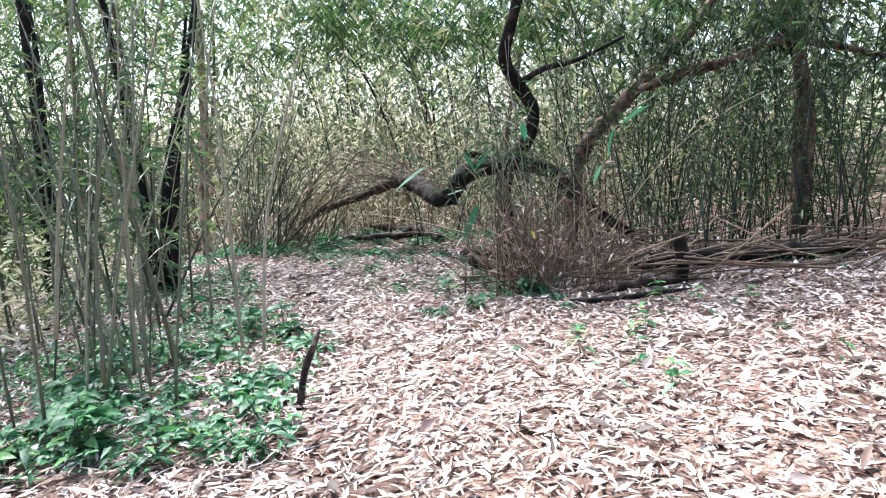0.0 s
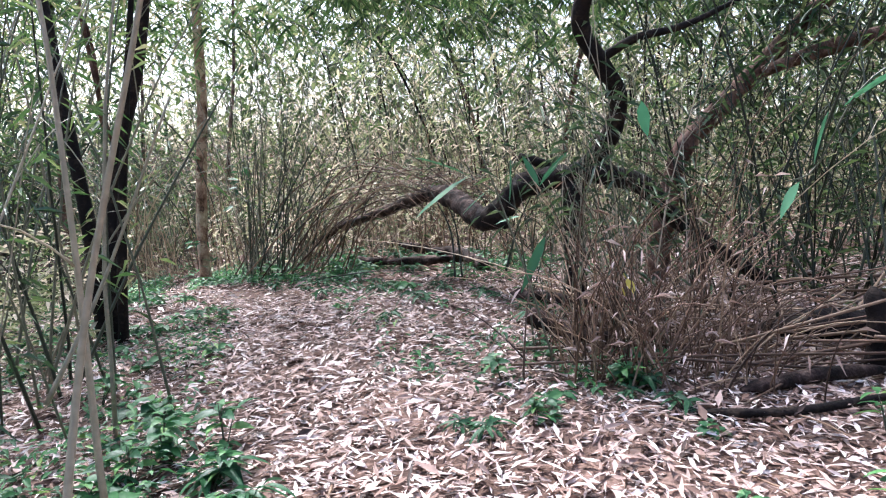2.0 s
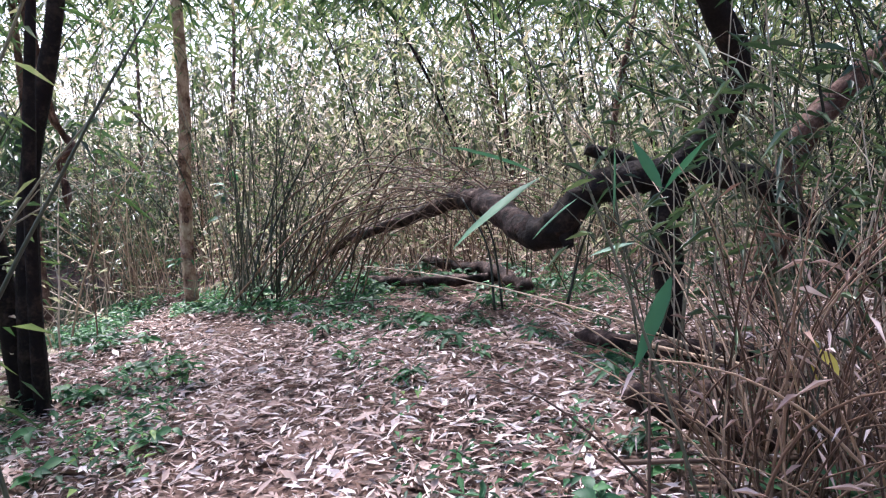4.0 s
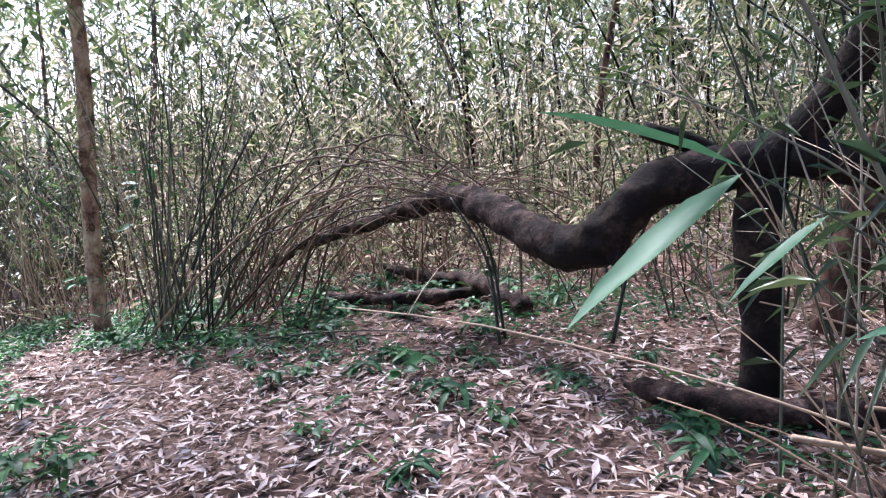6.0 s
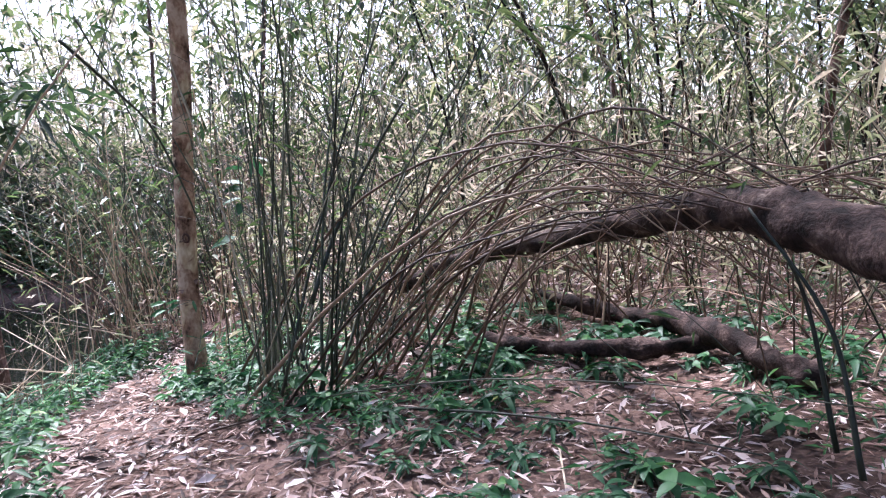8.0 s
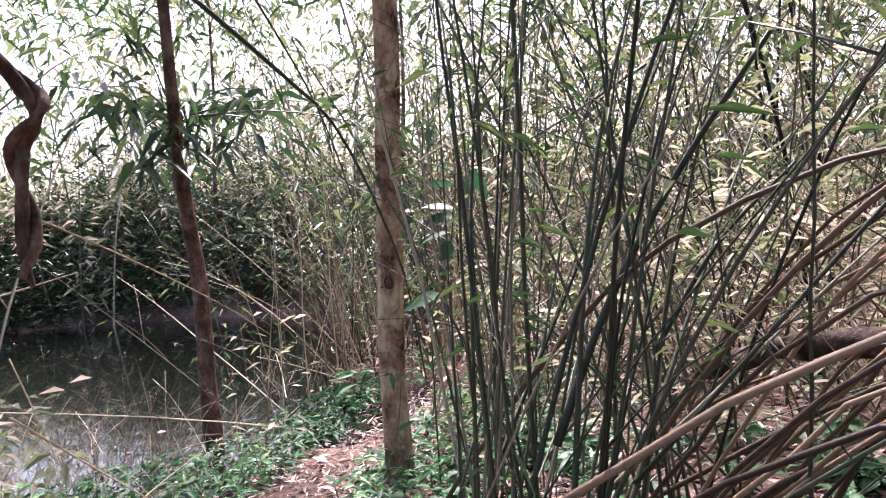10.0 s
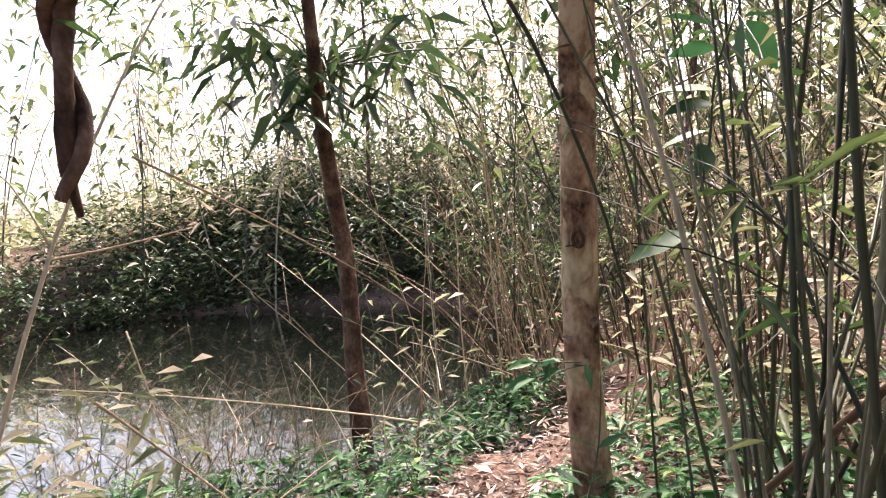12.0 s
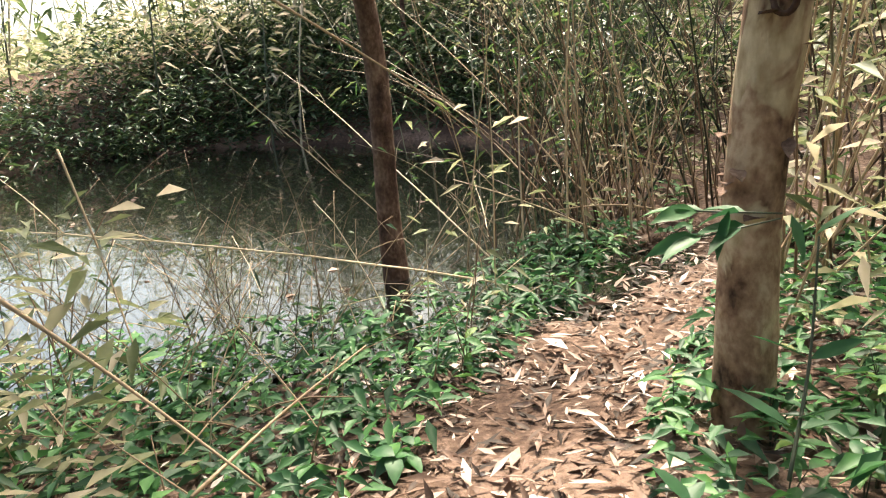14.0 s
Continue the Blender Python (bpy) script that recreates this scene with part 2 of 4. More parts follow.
def thing(name, at, label, category, group="", kind=""):
    ob = new(name)
    ob.empty_display_size = 0.1
    ob.location = at
    return tagged(ob, label, category, group, kind)


def spline(points, n):
    """A smooth line through points (Catmull-Rom)."""
    p = np.asarray(points, float)
    p = np.concatenate([[2 * p[0] - p[1]], p, [2 * p[-1] - p[-2]]])
    out = []
    for t in np.linspace(0, len(p) - 3 - 1e-6, n):
        i = int(t)
        u, (a, b, c, d) = t - i, p[i:i + 4]
        out.append(0.5 * (2 * b + (c - a) * u + (2 * a - 5 * b + 4 * c - d) * u * u + (3 * b - a - 3 * c + d) * u ** 3))
    return np.array(out)


def cane_line(base, az, lean, length, bend, n=9):
    """A cane that leaves the ground at a lean (radians from upright) and bends over further up."""
    s = np.linspace(0, 1, n)
    ang = lean + bend * s ** 1.5
    step = length / (n - 1)
    r = np.concatenate([[0], np.cumsum(np.sin((ang[1:] + ang[:-1]) / 2) * step)])
    z = np.concatenate([[0], np.cumsum(np.cos((ang[1:] + ang[:-1]) / 2) * step)])
    wob = np.cumsum(rng.normal(0, 0.012 * length / n * 2, (n, 2)), axis=0)
    return np.stack([base[0] + r * math.cos(az) + wob[:, 0], base[1] + r * math.sin(az) + wob[:, 1], base[2] + z], 1)


def cane_leaves(build, line, count, start, size, tint=(0.2, 0.9), droop=0.5, wide=0.13):
    """Tufts of narrow leaves along the upper part of a cane."""
    t = rng.uniform(start, 1, count) * (len(line) - 1)
    i = np.minimum(t.astype(int), len(line) - 2)
    p = line[i] + (line[i + 1] - line[i]) * (t - i)[:, None]
    a = rng.uniform(0, 2 * math.pi, count)
    d = np.stack([np.cos(a), np.sin(a), rng.uniform(-0.5, 0.6, count)], 1)
    p = p + d * rng.uniform(0, 0.22, count)[:, None]
    ln = rng.uniform(0.6, 1.3, count) * size
    build.leaves(p, d, ln, ln * wide, rng.uniform(*tint, count), droop)


def cane_clump(x, y, n, length, spread, lean, radius, leaf=30, start=0.3, size=0.14, toward=None, dry=False, bend=(0.1, 0.9),
               label="clump of thin green-brown bamboo canes growing from the forest floor", group="bamboo clumps", tint=(0.0, 0.9), twigs=2, foliage=None):
    """A clump of canes that fan out of one root, with side twigs and narrow leaves."""
    base = (x, y, ground_z(x, y))
    ob = thing("bamboo_clump", base, label, "bamboo", group)
    stems, tufts = Build(), Build()
    for _ in range(n):
        az = rng.uniform(0, 2 * math.pi) if toward is None else toward + rng.normal(0, 0.9)
        off = rng.normal(0, spread, 2)
        bx, by = x + off[0], y + off[1]
        le = rng.uniform(*length)
        line = cane_line((bx, by, ground_z(bx, by) - 0.05), az, abs(rng.normal(0, lean)) + 0.02, le, rng.uniform(*bend), 10)
        if path_distance(line[line[:, 2] < 2.0][:, 0], line[line[:, 2] < 2.0][:, 1]).min() < 0.42:
            continue
        r = rng.uniform(*radius)
        tn = rng.uniform(*tint)
        stems.tube(line, np.linspace(r, r * 0.3, len(line)), 4, tn)
        for _ in range(twigs):
            k = rng.integers(3, 9)
            a2 = rng.uniform(0, 2 * math.pi)
            tw = cane_line(line[k], a2, rng.uniform(0.5, 1.1), rng.uniform(0.3, 0.9), rng.uniform(0.2, 0.9), 5)
            if path_distance(tw[:, 0], tw[:, 1]).min() < 0.4 and tw[0, 2] < 2.6:
                continue
            stems.tube(tw, np.linspace(r * 0.4, r * 0.15, 5), 3, tn)
            cane_leaves(tufts, tw, max(1, leaf // 5), 0.2, size, droop=0.5)
        cane_leaves(tufts, line, leaf, start, size)
    if len(stems.v) < 5:
        bpy.data.objects.remove(ob)
        return None
    stems.make("stems", DRYSTEM if dry else STEM, ob, base)
    if tufts.n:
        tufts.make("leaves", foliage or BAMBOOLEAF, ob, base)
    return ob


# ---- ground and water ----
def ground():
    fine_x, fine_y = np.arange(-22, 10.01, 0.2), np.arange(-6, 24.01, 0.2)
    out = np.array([1, 2.5, 5, 9, 15, 25, 45, 80, 150, 300, 600])
    xs = np.concatenate([-22 - out[::-1], fine_x, 10 + out])
    ys = np.concatenate([-6 - out[::-1], fine_y, 24 + out])
    gx, gy = np.meshgrid(xs, ys)
    z = height(gx, gy) + rng.normal(0, 0.006, gx.shape)
    v = np.stack([gx, gy, z], -1).reshape(-1, 3)
    w = len(xs)
    i = (np.arange(len(ys) - 1)[:, None] * w + np.arange(w - 1)[None]).ravel()
    b = Build()
    b.add(v, np.concatenate([np.stack([i, i + 1, i + w + 1], -1), np.stack([i, i + w + 1, i + w], -1)]), 0.5)
    tagged(b.make("ground", SOIL, soft=True), "brown forest soil under fallen leaves, sloping to a pond", "ground", kind="structure")
    a = np.linspace(0, 2 * math.pi, 97)[:-1]
    b = Build()
    ring = np.stack([POND[0] + 1.25 * (POND_R + 0.9) * np.cos(a), POND[1] + (POND_R + 0.9) * np.sin(a), np.full(96, WATER_Z)], 1)
    b.add(np.concatenate([ring, [[*POND, WATER_Z]]]), np.stack([np.full(96, 96), np.arange(96), (np.arange(96) + 1) % 96], -1), 0.5)
    tagged(b.make("water", WATER), "dark still pond water that mirrors the bright sky", "water", kind="structure")


ground()


def scatter(n, x0, x1, y0, y1, keep):
    x, y = rng.uniform(x0, x1, n), rng.uniform(y0, y1, n)
    k = rng.uniform(0, 1, n) < keep(x, y)
    x, y = x[k], y[k]
    return np.stack([x, y, height(x, y)], 1)


def dry_ground(x, y):
    return pond_distance(x, y) > POND_R + 0.15


def patches(x, y, f=1.3, cut=0.0):
    v = np.sin(f * x + 1.1 * np.sin(f * 0.7 * y)) + np.sin(f * 1.2 * y + 0.8 * np.sin(f * 0.9 * x + 2))
    return smooth((v - cut) / 1.2)


def litter():
    """Fallen bamboo leaves all over the forest floor."""
    for n, box, size, wide, soil in ((190000, (-7, 5.5, 1.2, 15.5), 0.09, 0.2, 1), (7000, (-7, 5.5, 1.2, 15.5), 0.12, 0.36, 1),
                                     (9000, (-6.5, -3.5, 10.2, 14.5), 0.10, 0.26, 2), (46000, (-16, 10, -5, 24), 0.13, 0.24, 0)):
        b = Build()
        p = scatter(n, *box, lambda x, y: dry_ground(x, y) * np.where(soil, (0.35 + 0.65 * smooth((6.5 - np.abs(y - 5.5)) / 3)) * smooth((x + 7.2) / 1.6) * smooth((5.7 - x) / 1.6) * smooth((y - 0.9) / 1.5), 1) * np.where((soil > 0) & (y > 10), 0.5 + 0.5 * patches(x, y, 5.0, -1.0), 1))
        k = len(p)
        p[:, 2] += rng.uniform(0.004, 0.04, k)
        a = rng.uniform(0, 2 * math.pi, k)
        d = np.stack([np.cos(a), np.sin(a), rng.normal(0, 0.26, k)], 1)
        ln = rng.uniform(0.5, 1.35, k) * size
        b.leaves(p, d, ln, ln * wide * rng.uniform(0.6, 1.3, k), np.clip(rng.normal(0.25 if soil == 2 else 0.52, 0.33, k) - 0.17 * smooth((p[:, 1] - 9.5) / 1.5), 0, 1), 0.06)
        tagged(b.make("leaf_litter", LITTER), "dry tan and pinkish fallen leaves covering the ground", "leaf litter", kind="stuff")


litter()


# ---- the twisted dark tree and its fallen trunk ----
def twisted_tree():
    base = (0.86, 8.73, ground_z(0.86, 8.73))
    ob = thing("leaning_tree", base, "dark twisted tree with a low trunk lying over to the side", "tree")
    b = Build()
    post = spline([(0.84, 8.78, -0.1), (0.86, 8.74, 0.15), (0.87, 8.73, 0.5), (0.85, 8.73, 0.9), (0.9, 8.75, 1.15)], 16)
    b.tube(post, np.interp(np.linspace(0, 1, 16), [0, 0.15, 0.5, 1], [0.17, 0.11, 0.095, 0.12]), 14, lump=0.07)
    limb = spline([(0.7, 8.78, 1.22), (0.98, 8.74, 1.3), (1.2, 8.6, 1.58), (1.24, 8.42, 1.9), (1.05, 8.25, 2.2), (0.88, 8.1, 2.5), (0.98, 7.9, 2.9), (1.08, 7.8, 3.4), (0.9, 7.9, 4.4), (1.1, 8.2, 5.6)], 46)
    b.tube(limb, np.interp(np.linspace(0, 1, 46), [0, 0.12, 0.5, 1], [0.11, 0.09, 0.075, 0.045]), 12, lump=0.1)
    for pts, r0, r1 in (([(0.8, 8.85, 1.2), (0.66, 8.9, 1.34), (0.38, 8.9, 1.45)], 0.06, 0.045),
                        ([(1.0, 8.72, 1.28), (1.25, 8.65, 1.2), (1.5, 8.6, 1.1), (1.75, 8.6, 0.8), (2.2, 8.7, 0.45), (2.7, 8.8, 0.1)], 0.11, 0.06),
                        ([(1.05, 8.25, 2.2), (1.35, 8.2, 2.35), (1.8, 8.3, 2.45), (2.4, 8.4, 2.7)], 0.045, 0.02)):
        b.tube(spline(pts, 14), np.linspace(r0, r1, 14), 9, lump=0.09)
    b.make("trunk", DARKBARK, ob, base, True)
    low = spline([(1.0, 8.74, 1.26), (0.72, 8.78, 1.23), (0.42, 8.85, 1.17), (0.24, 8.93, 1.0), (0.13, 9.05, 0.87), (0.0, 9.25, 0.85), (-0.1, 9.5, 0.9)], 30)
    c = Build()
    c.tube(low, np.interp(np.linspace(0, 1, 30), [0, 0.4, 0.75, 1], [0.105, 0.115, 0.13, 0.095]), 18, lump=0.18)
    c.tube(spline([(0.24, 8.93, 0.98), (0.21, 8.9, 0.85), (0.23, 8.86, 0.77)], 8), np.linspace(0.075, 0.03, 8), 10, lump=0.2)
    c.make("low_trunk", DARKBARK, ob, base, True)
    c = Build()
    line = spline([(0.1, 9.1, 0.86), (-0.03, 9.3, 0.86), (-0.18, 9.8, 0.95), (-0.34, 10.2, 1.05),
                   (-0.55, 10.6, 1.1), (-0.85, 11.1, 1.03), (-1.38, 12.0, 0.85), (-2.2, 12.9, 0.6), (-2.7, 13.3, 0.35)], 84)
    c.tube(line, np.interp(np.linspace(0, 1, 84), [0, 0.2, 0.4, 0.6, 1], [0.105, 0.115, 0.12, 0.085, 0.055]), 18, lump=0.17)
    c.make("fallen_trunk", LOGBARK, ob, base, True)


TREE_TOP = (1.05, 8.5, 5.3)


def log(points, radius, label, mat=LOGBARK, name="fallen_log", n=30, lump=0.2):
    b = Build()
    p = spline(points, n)
    swell = 1 + lump * 0.8 * np.sin(np.linspace(0, 9, n) + radius * 90) * np.sin(np.linspace(0, 23, n))
    b.tube(p, swell * np.interp(np.linspace(0, 1, n), [0, 0.05, 0.12, 0.8, 0.93, 1], [radius * 0.3, radius * 0.8, radius, radius * 0.9, radius * 0.6, radius * 0.2]), 12, lump=lump)
    return tagged(b.make(name, mat, None, p[0], True), label, "log")


twisted_tree()
log([(0.05, 11.0, 0.1), (-0.1, 11.2, 0.12), (-0.25, 11.55, 0.18), (-0.45, 12.2, 0.16), (-0.9, 12.8, 0.14), (-1.5, 13.6, 0.2)], 0.08, "brown rotting log lying on the leafy ground", n=44, lump=0.32)
log([(-0.2, 11.9, 0.1), (-0.75, 11.75, 0.11), (-1.5, 11.95, 0.1), (-2.0, 12.3, 0.12)], 0.06, "dark thin log lying on the leafy ground", LOGBARK, n=40, lump=0.3)
log([(1.35, 8.4, 0.07), (0.85, 8.48, 0.09), (0.5, 8.75, 0.1), (0.25, 9.0, 0.1)], 0.07, "mossy grey-brown log beside the dark tree", LOGBARK)
log([(0.72, 7.85, 0.05), (1.05, 7.8, 0.07), (1.6, 7.95, 0.06)], 0.06, "mossy grey-brown log beside the dark tree", LOGBARK)
log([(0.28, 7.36, 0.26), (0.4, 7.3, 0.2), (0.6, 7.2, 0.14), (0.95, 7.0, 0.08)], 0.07, "short broken dark log with a pale tip", LOGBARK, lump=0.14)
log([(1.35, 6.1, 0.05), (1.8, 6.25, 0.06), (2.3, 6.35, 0.05)], 0.045, "pale broken bamboo stick on dry leaves", LOGBARK, "fallen_stick", 10, 0.03)
log([(1.0, 5.85, 0.03), (1.5, 5.8, 0.04), (2.2, 6.0, 0.04)], 0.025, "thin dark stick on dry leaves", DARKBARK, "fallen_stick", 10, 0.05)
log([(2.3, 6.5, -0.03), (2.32, 6.5, 0.25), (2.29, 6.52, 0.5)], 0.07, "short dark upright stump", DARKBARK, "stump", 12, 0.15)
log([(1.9, 7.2, 0.1), (2.6, 7.1, 0.13), (3.4, 7.2, 0.1), (4.4, 7.0, 0.12)], 0.1, "dark fallen log under broken canes", DARKBARK)
log([(-0.87, 3.72, -0.04), (-0.83, 3.8, 0.2), (-0.74, 3.88, 0.42)], 0.022, "mossy broken stake standing in leaves", LOGBARK, "stake", 9, 0.1)


# ---- standing trees ----
def straight_tree(points, radii, mat, label, name="tree", sides=16, lump=0.03, n=44):
    b = Build()
    p = spline(points, n)
    r = np.interp(np.linspace(0, 1, n), np.linspace(0, 1, len(radii)), radii)
    b.tube(p, r, sides, lump=lump)
    ob = thing(name, p[0], label, "tree", "standing trees")
    b.make("trunk", mat, ob, p[0], True)
    return ob, p


def crown(ob, around, n, spread, size, mat, wide=0.3, droop=0.5, tint=(0.1, 1.0), twigs=14):
    """Leafy twigs round a point of a tree."""
    b, s = Build(), Build()
    around = np.asarray(around, float)
    for _ in range(twigs):
        end = around + rng.normal(0, 1, 3) * spread
        mid = (around + end) / 2 + (0, 0, 0.12)
        line = spline([around, mid, end], 6)
        s.tube(line, np.linspace(0.012, 0.004, 6), 3, 0.3)
        k = n // twigs
        c = line[rng.integers(2, 6, k)] + rng.normal(0, 0.09, (k, 3))
        a = rng.uniform(0, 2 * math.pi, k)
        ln = rng.uniform(0.6, 1.3, k) * size
        b.leaves(c, np.stack([np.cos(a), np.sin(a), rng.uniform(-0.7, 0.3, k)], 1), ln, ln * wide, rng.uniform(*tint, k), droop)
    s.make("twigs", STEM, ob, np.array(ob.location))
    b.make("leaves", mat, ob, np.array(ob.location))


leaning = bpy.data.objects["leaning_tree"]
crown(leaning, TREE_TOP, 1100, (1.4, 1.1, 0.6), 0.18, DARKLEAF, 0.26, 0.6, twigs=30)
tan, _ = straight_tree([(-4.48, 12.63, -0.35), (-4.48, 12.63, 0.0), (-4.49, 12.66, 0.5), (-4.43, 12.66, 1.2), (-4.34, 12.6, 1.8), (-4.2, 12.5, 2.6), (-4.1, 12.4, 4), (-4.0, 12.4, 7)],
                       [0.105, 0.09, 0.086, 0.084, 0.08, 0.075, 0.07, 0.05], TANBARK, "straight tree with smooth tan bark in pale and brown patches", "tan_tree")
crown(tan, (-4.0, 12.4, 6.3), 900, (1.6, 1.6, 0.9), 0.2, GREEN)
sec, _ = straight_tree([(-7.2, 13.42, -0.6), (-7.22, 13.43, 0.0), (-7.24, 13.48, 0.9), (-7.15, 13.35, 1.6), (-7.0, 13.2, 2.2), (-6.8, 13.05, 3.0), (-6.7, 13, 6)],
                       [0.1, 0.08, 0.075, 0.07, 0.06, 0.05, 0.04], REDBARK, "slim red-brown tree standing on the pond bank", "bank_tree")
crown(sec, (-7.1, 13.3, 2.5), 330, (0.75, 0.7, 0.5), 0.24, DARKLEAF, 0.28, 0.6, twigs=20)
crown(sec, (-6.75, 13.0, 4.6), 600, (1.3, 1.3, 0.8), 0.2, DARKLEAF)
# the hanging liana over the bank
b = Build()
vine = spline([(-4.45, 10.0, 3.4), (-4.52, 10.25, 2.7), (-4.58, 10.45, 2.25), (-4.62, 10.62, 2.05), (-4.6, 10.68, 1.92), (-4.68, 10.66, 1.8), (-4.69, 10.64, 1.6), (-4.7, 10.63, 1.4), (-4.69, 10.64, 1.27)], 44)
b.tube(vine, np.interp(np.linspace(0, 1, 44), [0, 0.5, 0.85, 1], [0.026, 0.026, 0.024, 0.008]), 10, lump=0.22)
vine2 = vine + np.stack([0.045 * np.sin(np.linspace(0, 16, 44)), 0.045 * np.cos(np.linspace(0, 16, 44)), np.zeros(44)], 1)
b.tube(vine2[:42], 0.019, 8, lump=0.25)
vine3 = spline([(-4.45, 10.0, 3.4), (-4.5, 9.9, 4.2), (-5.2, 10.4, 5.2), (-6.6, 12.6, 5.6)], 14)
b.tube(vine3, 0.026, 8, lump=0.1)
tagged(b.make("hanging_liana", REDBARK, None, vine[-1], True), "knotted brown liana hanging over the bank", "liana")

# the group of slim stems by the start of the path, and trees ahead to the side
for pts, r in (([(-3.45, 8.25, -0.1), (-3.35, 8.2, 0.7), (-3.2, 8.2, 1.6), (-2.9, 8.2, 2.5), (-2.6, 8.1, 3.6)], [0.1, 0.075, 0.06, 0.05, 0.03]),
               ([(-3.6, 8.35, -0.1), (-3.6, 8.3, 1.0), (-3.7, 8.3, 2.2), (-3.9, 8.4, 4.0)], [0.09, 0.065, 0.055, 0.04]),
               ([(-3.3, 8.1, -0.1), (-3.15, 8.0, 0.8), (-2.95, 7.9, 1.8), (-2.7, 7.9, 3.2)], [0.05, 0.04, 0.035, 0.02]),
               ([(-4.7, 8.0, -0.1), (-4.6, 8.0, 1.5), (-4.5, 7.9, 3.0), (-4.6, 8, 5)], [0.1, 0.085, 0.08, 0.05])):
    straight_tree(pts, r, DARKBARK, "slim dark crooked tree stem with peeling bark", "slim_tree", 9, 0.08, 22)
for pts, r in (([(1.9, 9.9, -0.1), (2.1, 9.6, 1.3), (2.6, 9.5, 1.9), (3.2, 9.5, 2.5), (3.9, 9.5, 3.2), (5.0, 9.6, 4.6)], [0.13, 0.11, 0.1, 0.09, 0.08, 0.05]),
               ([(2.9, 9.4, 2.15), (3.4, 9.1, 2.3), (4.0, 9.0, 2.42), (4.6, 9.0, 2.62), (5.3, 8.9, 2.5), (6.2, 8.8, 2.2)], [0.06, 0.075, 0.07, 0.06, 0.05, 0.03]),
               ([(4.9, 9.1, -0.1), (5.0, 9.0, 1.3), (4.9, 9.0, 2.3), (4.6, 9, 3.4), (4.9, 9, 5)], [0.12, 0.1, 0.09, 0.08, 0.05])):
    o, p = straight_tree(pts, r, REDBARK, "leaning brown tree limb behind the canes", "leaning_tree", 10, 0.08, 26)
    crown(o, p[17], 350, (0.8, 0.7, 0.5), 0.17, DARKLEAF, 0.25, 0.6)
    crown(o, p[23], 450, (1.1, 0.8, 0.7), 0.17, DARKLEAF, 0.25, 0.6)
for x, y, le in ((1.5, 14.5, 0.7), (-6.5, 19, 0.5), (0.2, 18, -0.8), (6.5, 12, 0.4), (-10, 21.5, 0.3), (-15, 20.5, 0.4)):
    g = ground_z(x, y)
    o, p = straight_tree([(x, y, g - 0.1), (x + le * 0.2, y, g + 2), (x + le, y, g + 4.5), (x + le * 1.5, y, g + 8)], [0.06, 0.05, 0.04, 0.03], REDBARK, "slim brown tree among the canes", "slim_tree", 8, 0.06, 16)
    crown(o, p[-3], 500, (1.5, 1.5, 1.2), 0.24, BAMBOOLEAF)

# ---- bamboo clumps ----
FAN = "large fan of thin green bamboo canes beside a tan tree"
cane_clump(-3.2, 11.4, 40, (2.2, 4.2), 0.1, 0.65, (0.004, 0.010), 6, 0.3, 0.1, bend=(-0.1, 0.4), label=FAN, twigs=2, tint=(0.25, 1.0))
cane_clump(-3.55, 12.4, 28, (2.2, 4.4), 0.22, 0.6, (0.004, 0.010), 6, 0.3, 0.1, bend=(-0.1, 0.4), label=FAN, twigs=2, tint=(0.2, 1.0))
cane_clump(-4.9, 14.2, 34, (2.2, 4.0), 0.3, 0.55, (0.005, 0.009), 2, 0.3, 0.1, bend=(-0.1, 0.3), label="pale dry canes leaning across one another behind a tan tree", dry=True, group="dry cane tufts", twigs=1, tint=(0.4, 1.0))
cane_clump(-2.6, 12.1, 20, (2.2, 4.2), 0.25, 0.5, (0.005, 0.01), 9, 0.4, 0.1, bend=(0.1, 0.8), label=FAN)
cane_clump(-2.85, 11.2, 10, (2.0, 3.2), 0.06, 0.4, (0.006, 0.013), 5, 0.5, 0.1, toward=0.35, bend=(-0.1, 0.5), label="thick dark canes leaning out of the clump", tint=(0, 0.6))
cane_clump(-3.1, 11.7, 26, (1.8, 3.4), 0.4, 0.95, (0.006, 0.011), 3, 0.4, 0.1, bend=(-0.15, 0.2), label="dark bare canes leaning across the clump", tint=(0, 0.45), twigs=2)
cane_clump(-6.5, 14.4, 34, (1.8, 3.6), 0.4, 0.7, (0.005, 0.009), 2, 0.4, 0.1, dry=True, bend=(-0.1, 0.25), label="pale dry canes leaning across one another", group="dry cane tufts", tint=(0.3, 1.0))
DRY = "clump of dead brown canes leaning over"
cane_clump(0.85, 6.7, 190, (0.4, 1.5), 0.26, 0.4, (0.004, 0.009), 1, 0.2, 0.1, foliage=LITTER, dry=True, bend=(0.2, 1.4), label="low tuft of broken dry brown canes", group="dry cane tufts", twigs=0, tint=(0.0, 0.7))
cane_clump(1.4, 6.9, 150, (0.4, 1.2), 0.34, 0.55, (0.004, 0.009), 1, 0.2, 0.1, foliage=LITTER, dry=True, bend=(0.2, 1.6), label="low tuft of broken dry brown canes", group="dry cane tufts", twigs=0, tint=(0.0, 0.7))
cane_clump(0.9, 7.3, 34, (1.4, 3.0), 0.35, 0.14, (0.005, 0.009), 10, 0.35, 0.13, bend=(0.0, 0.5), twigs=2, foliage=DARKLEAF, tint=(0.3, 1.0))
cane_clump(-2.3, 4.6, 14, (2.0, 4.4), 0.35, 0.22, (0.005, 0.012), 22, 0.2, 0.12, bend=(0, 0.5), foliage=DARKLEAF, tint=(0.3, 1.0))
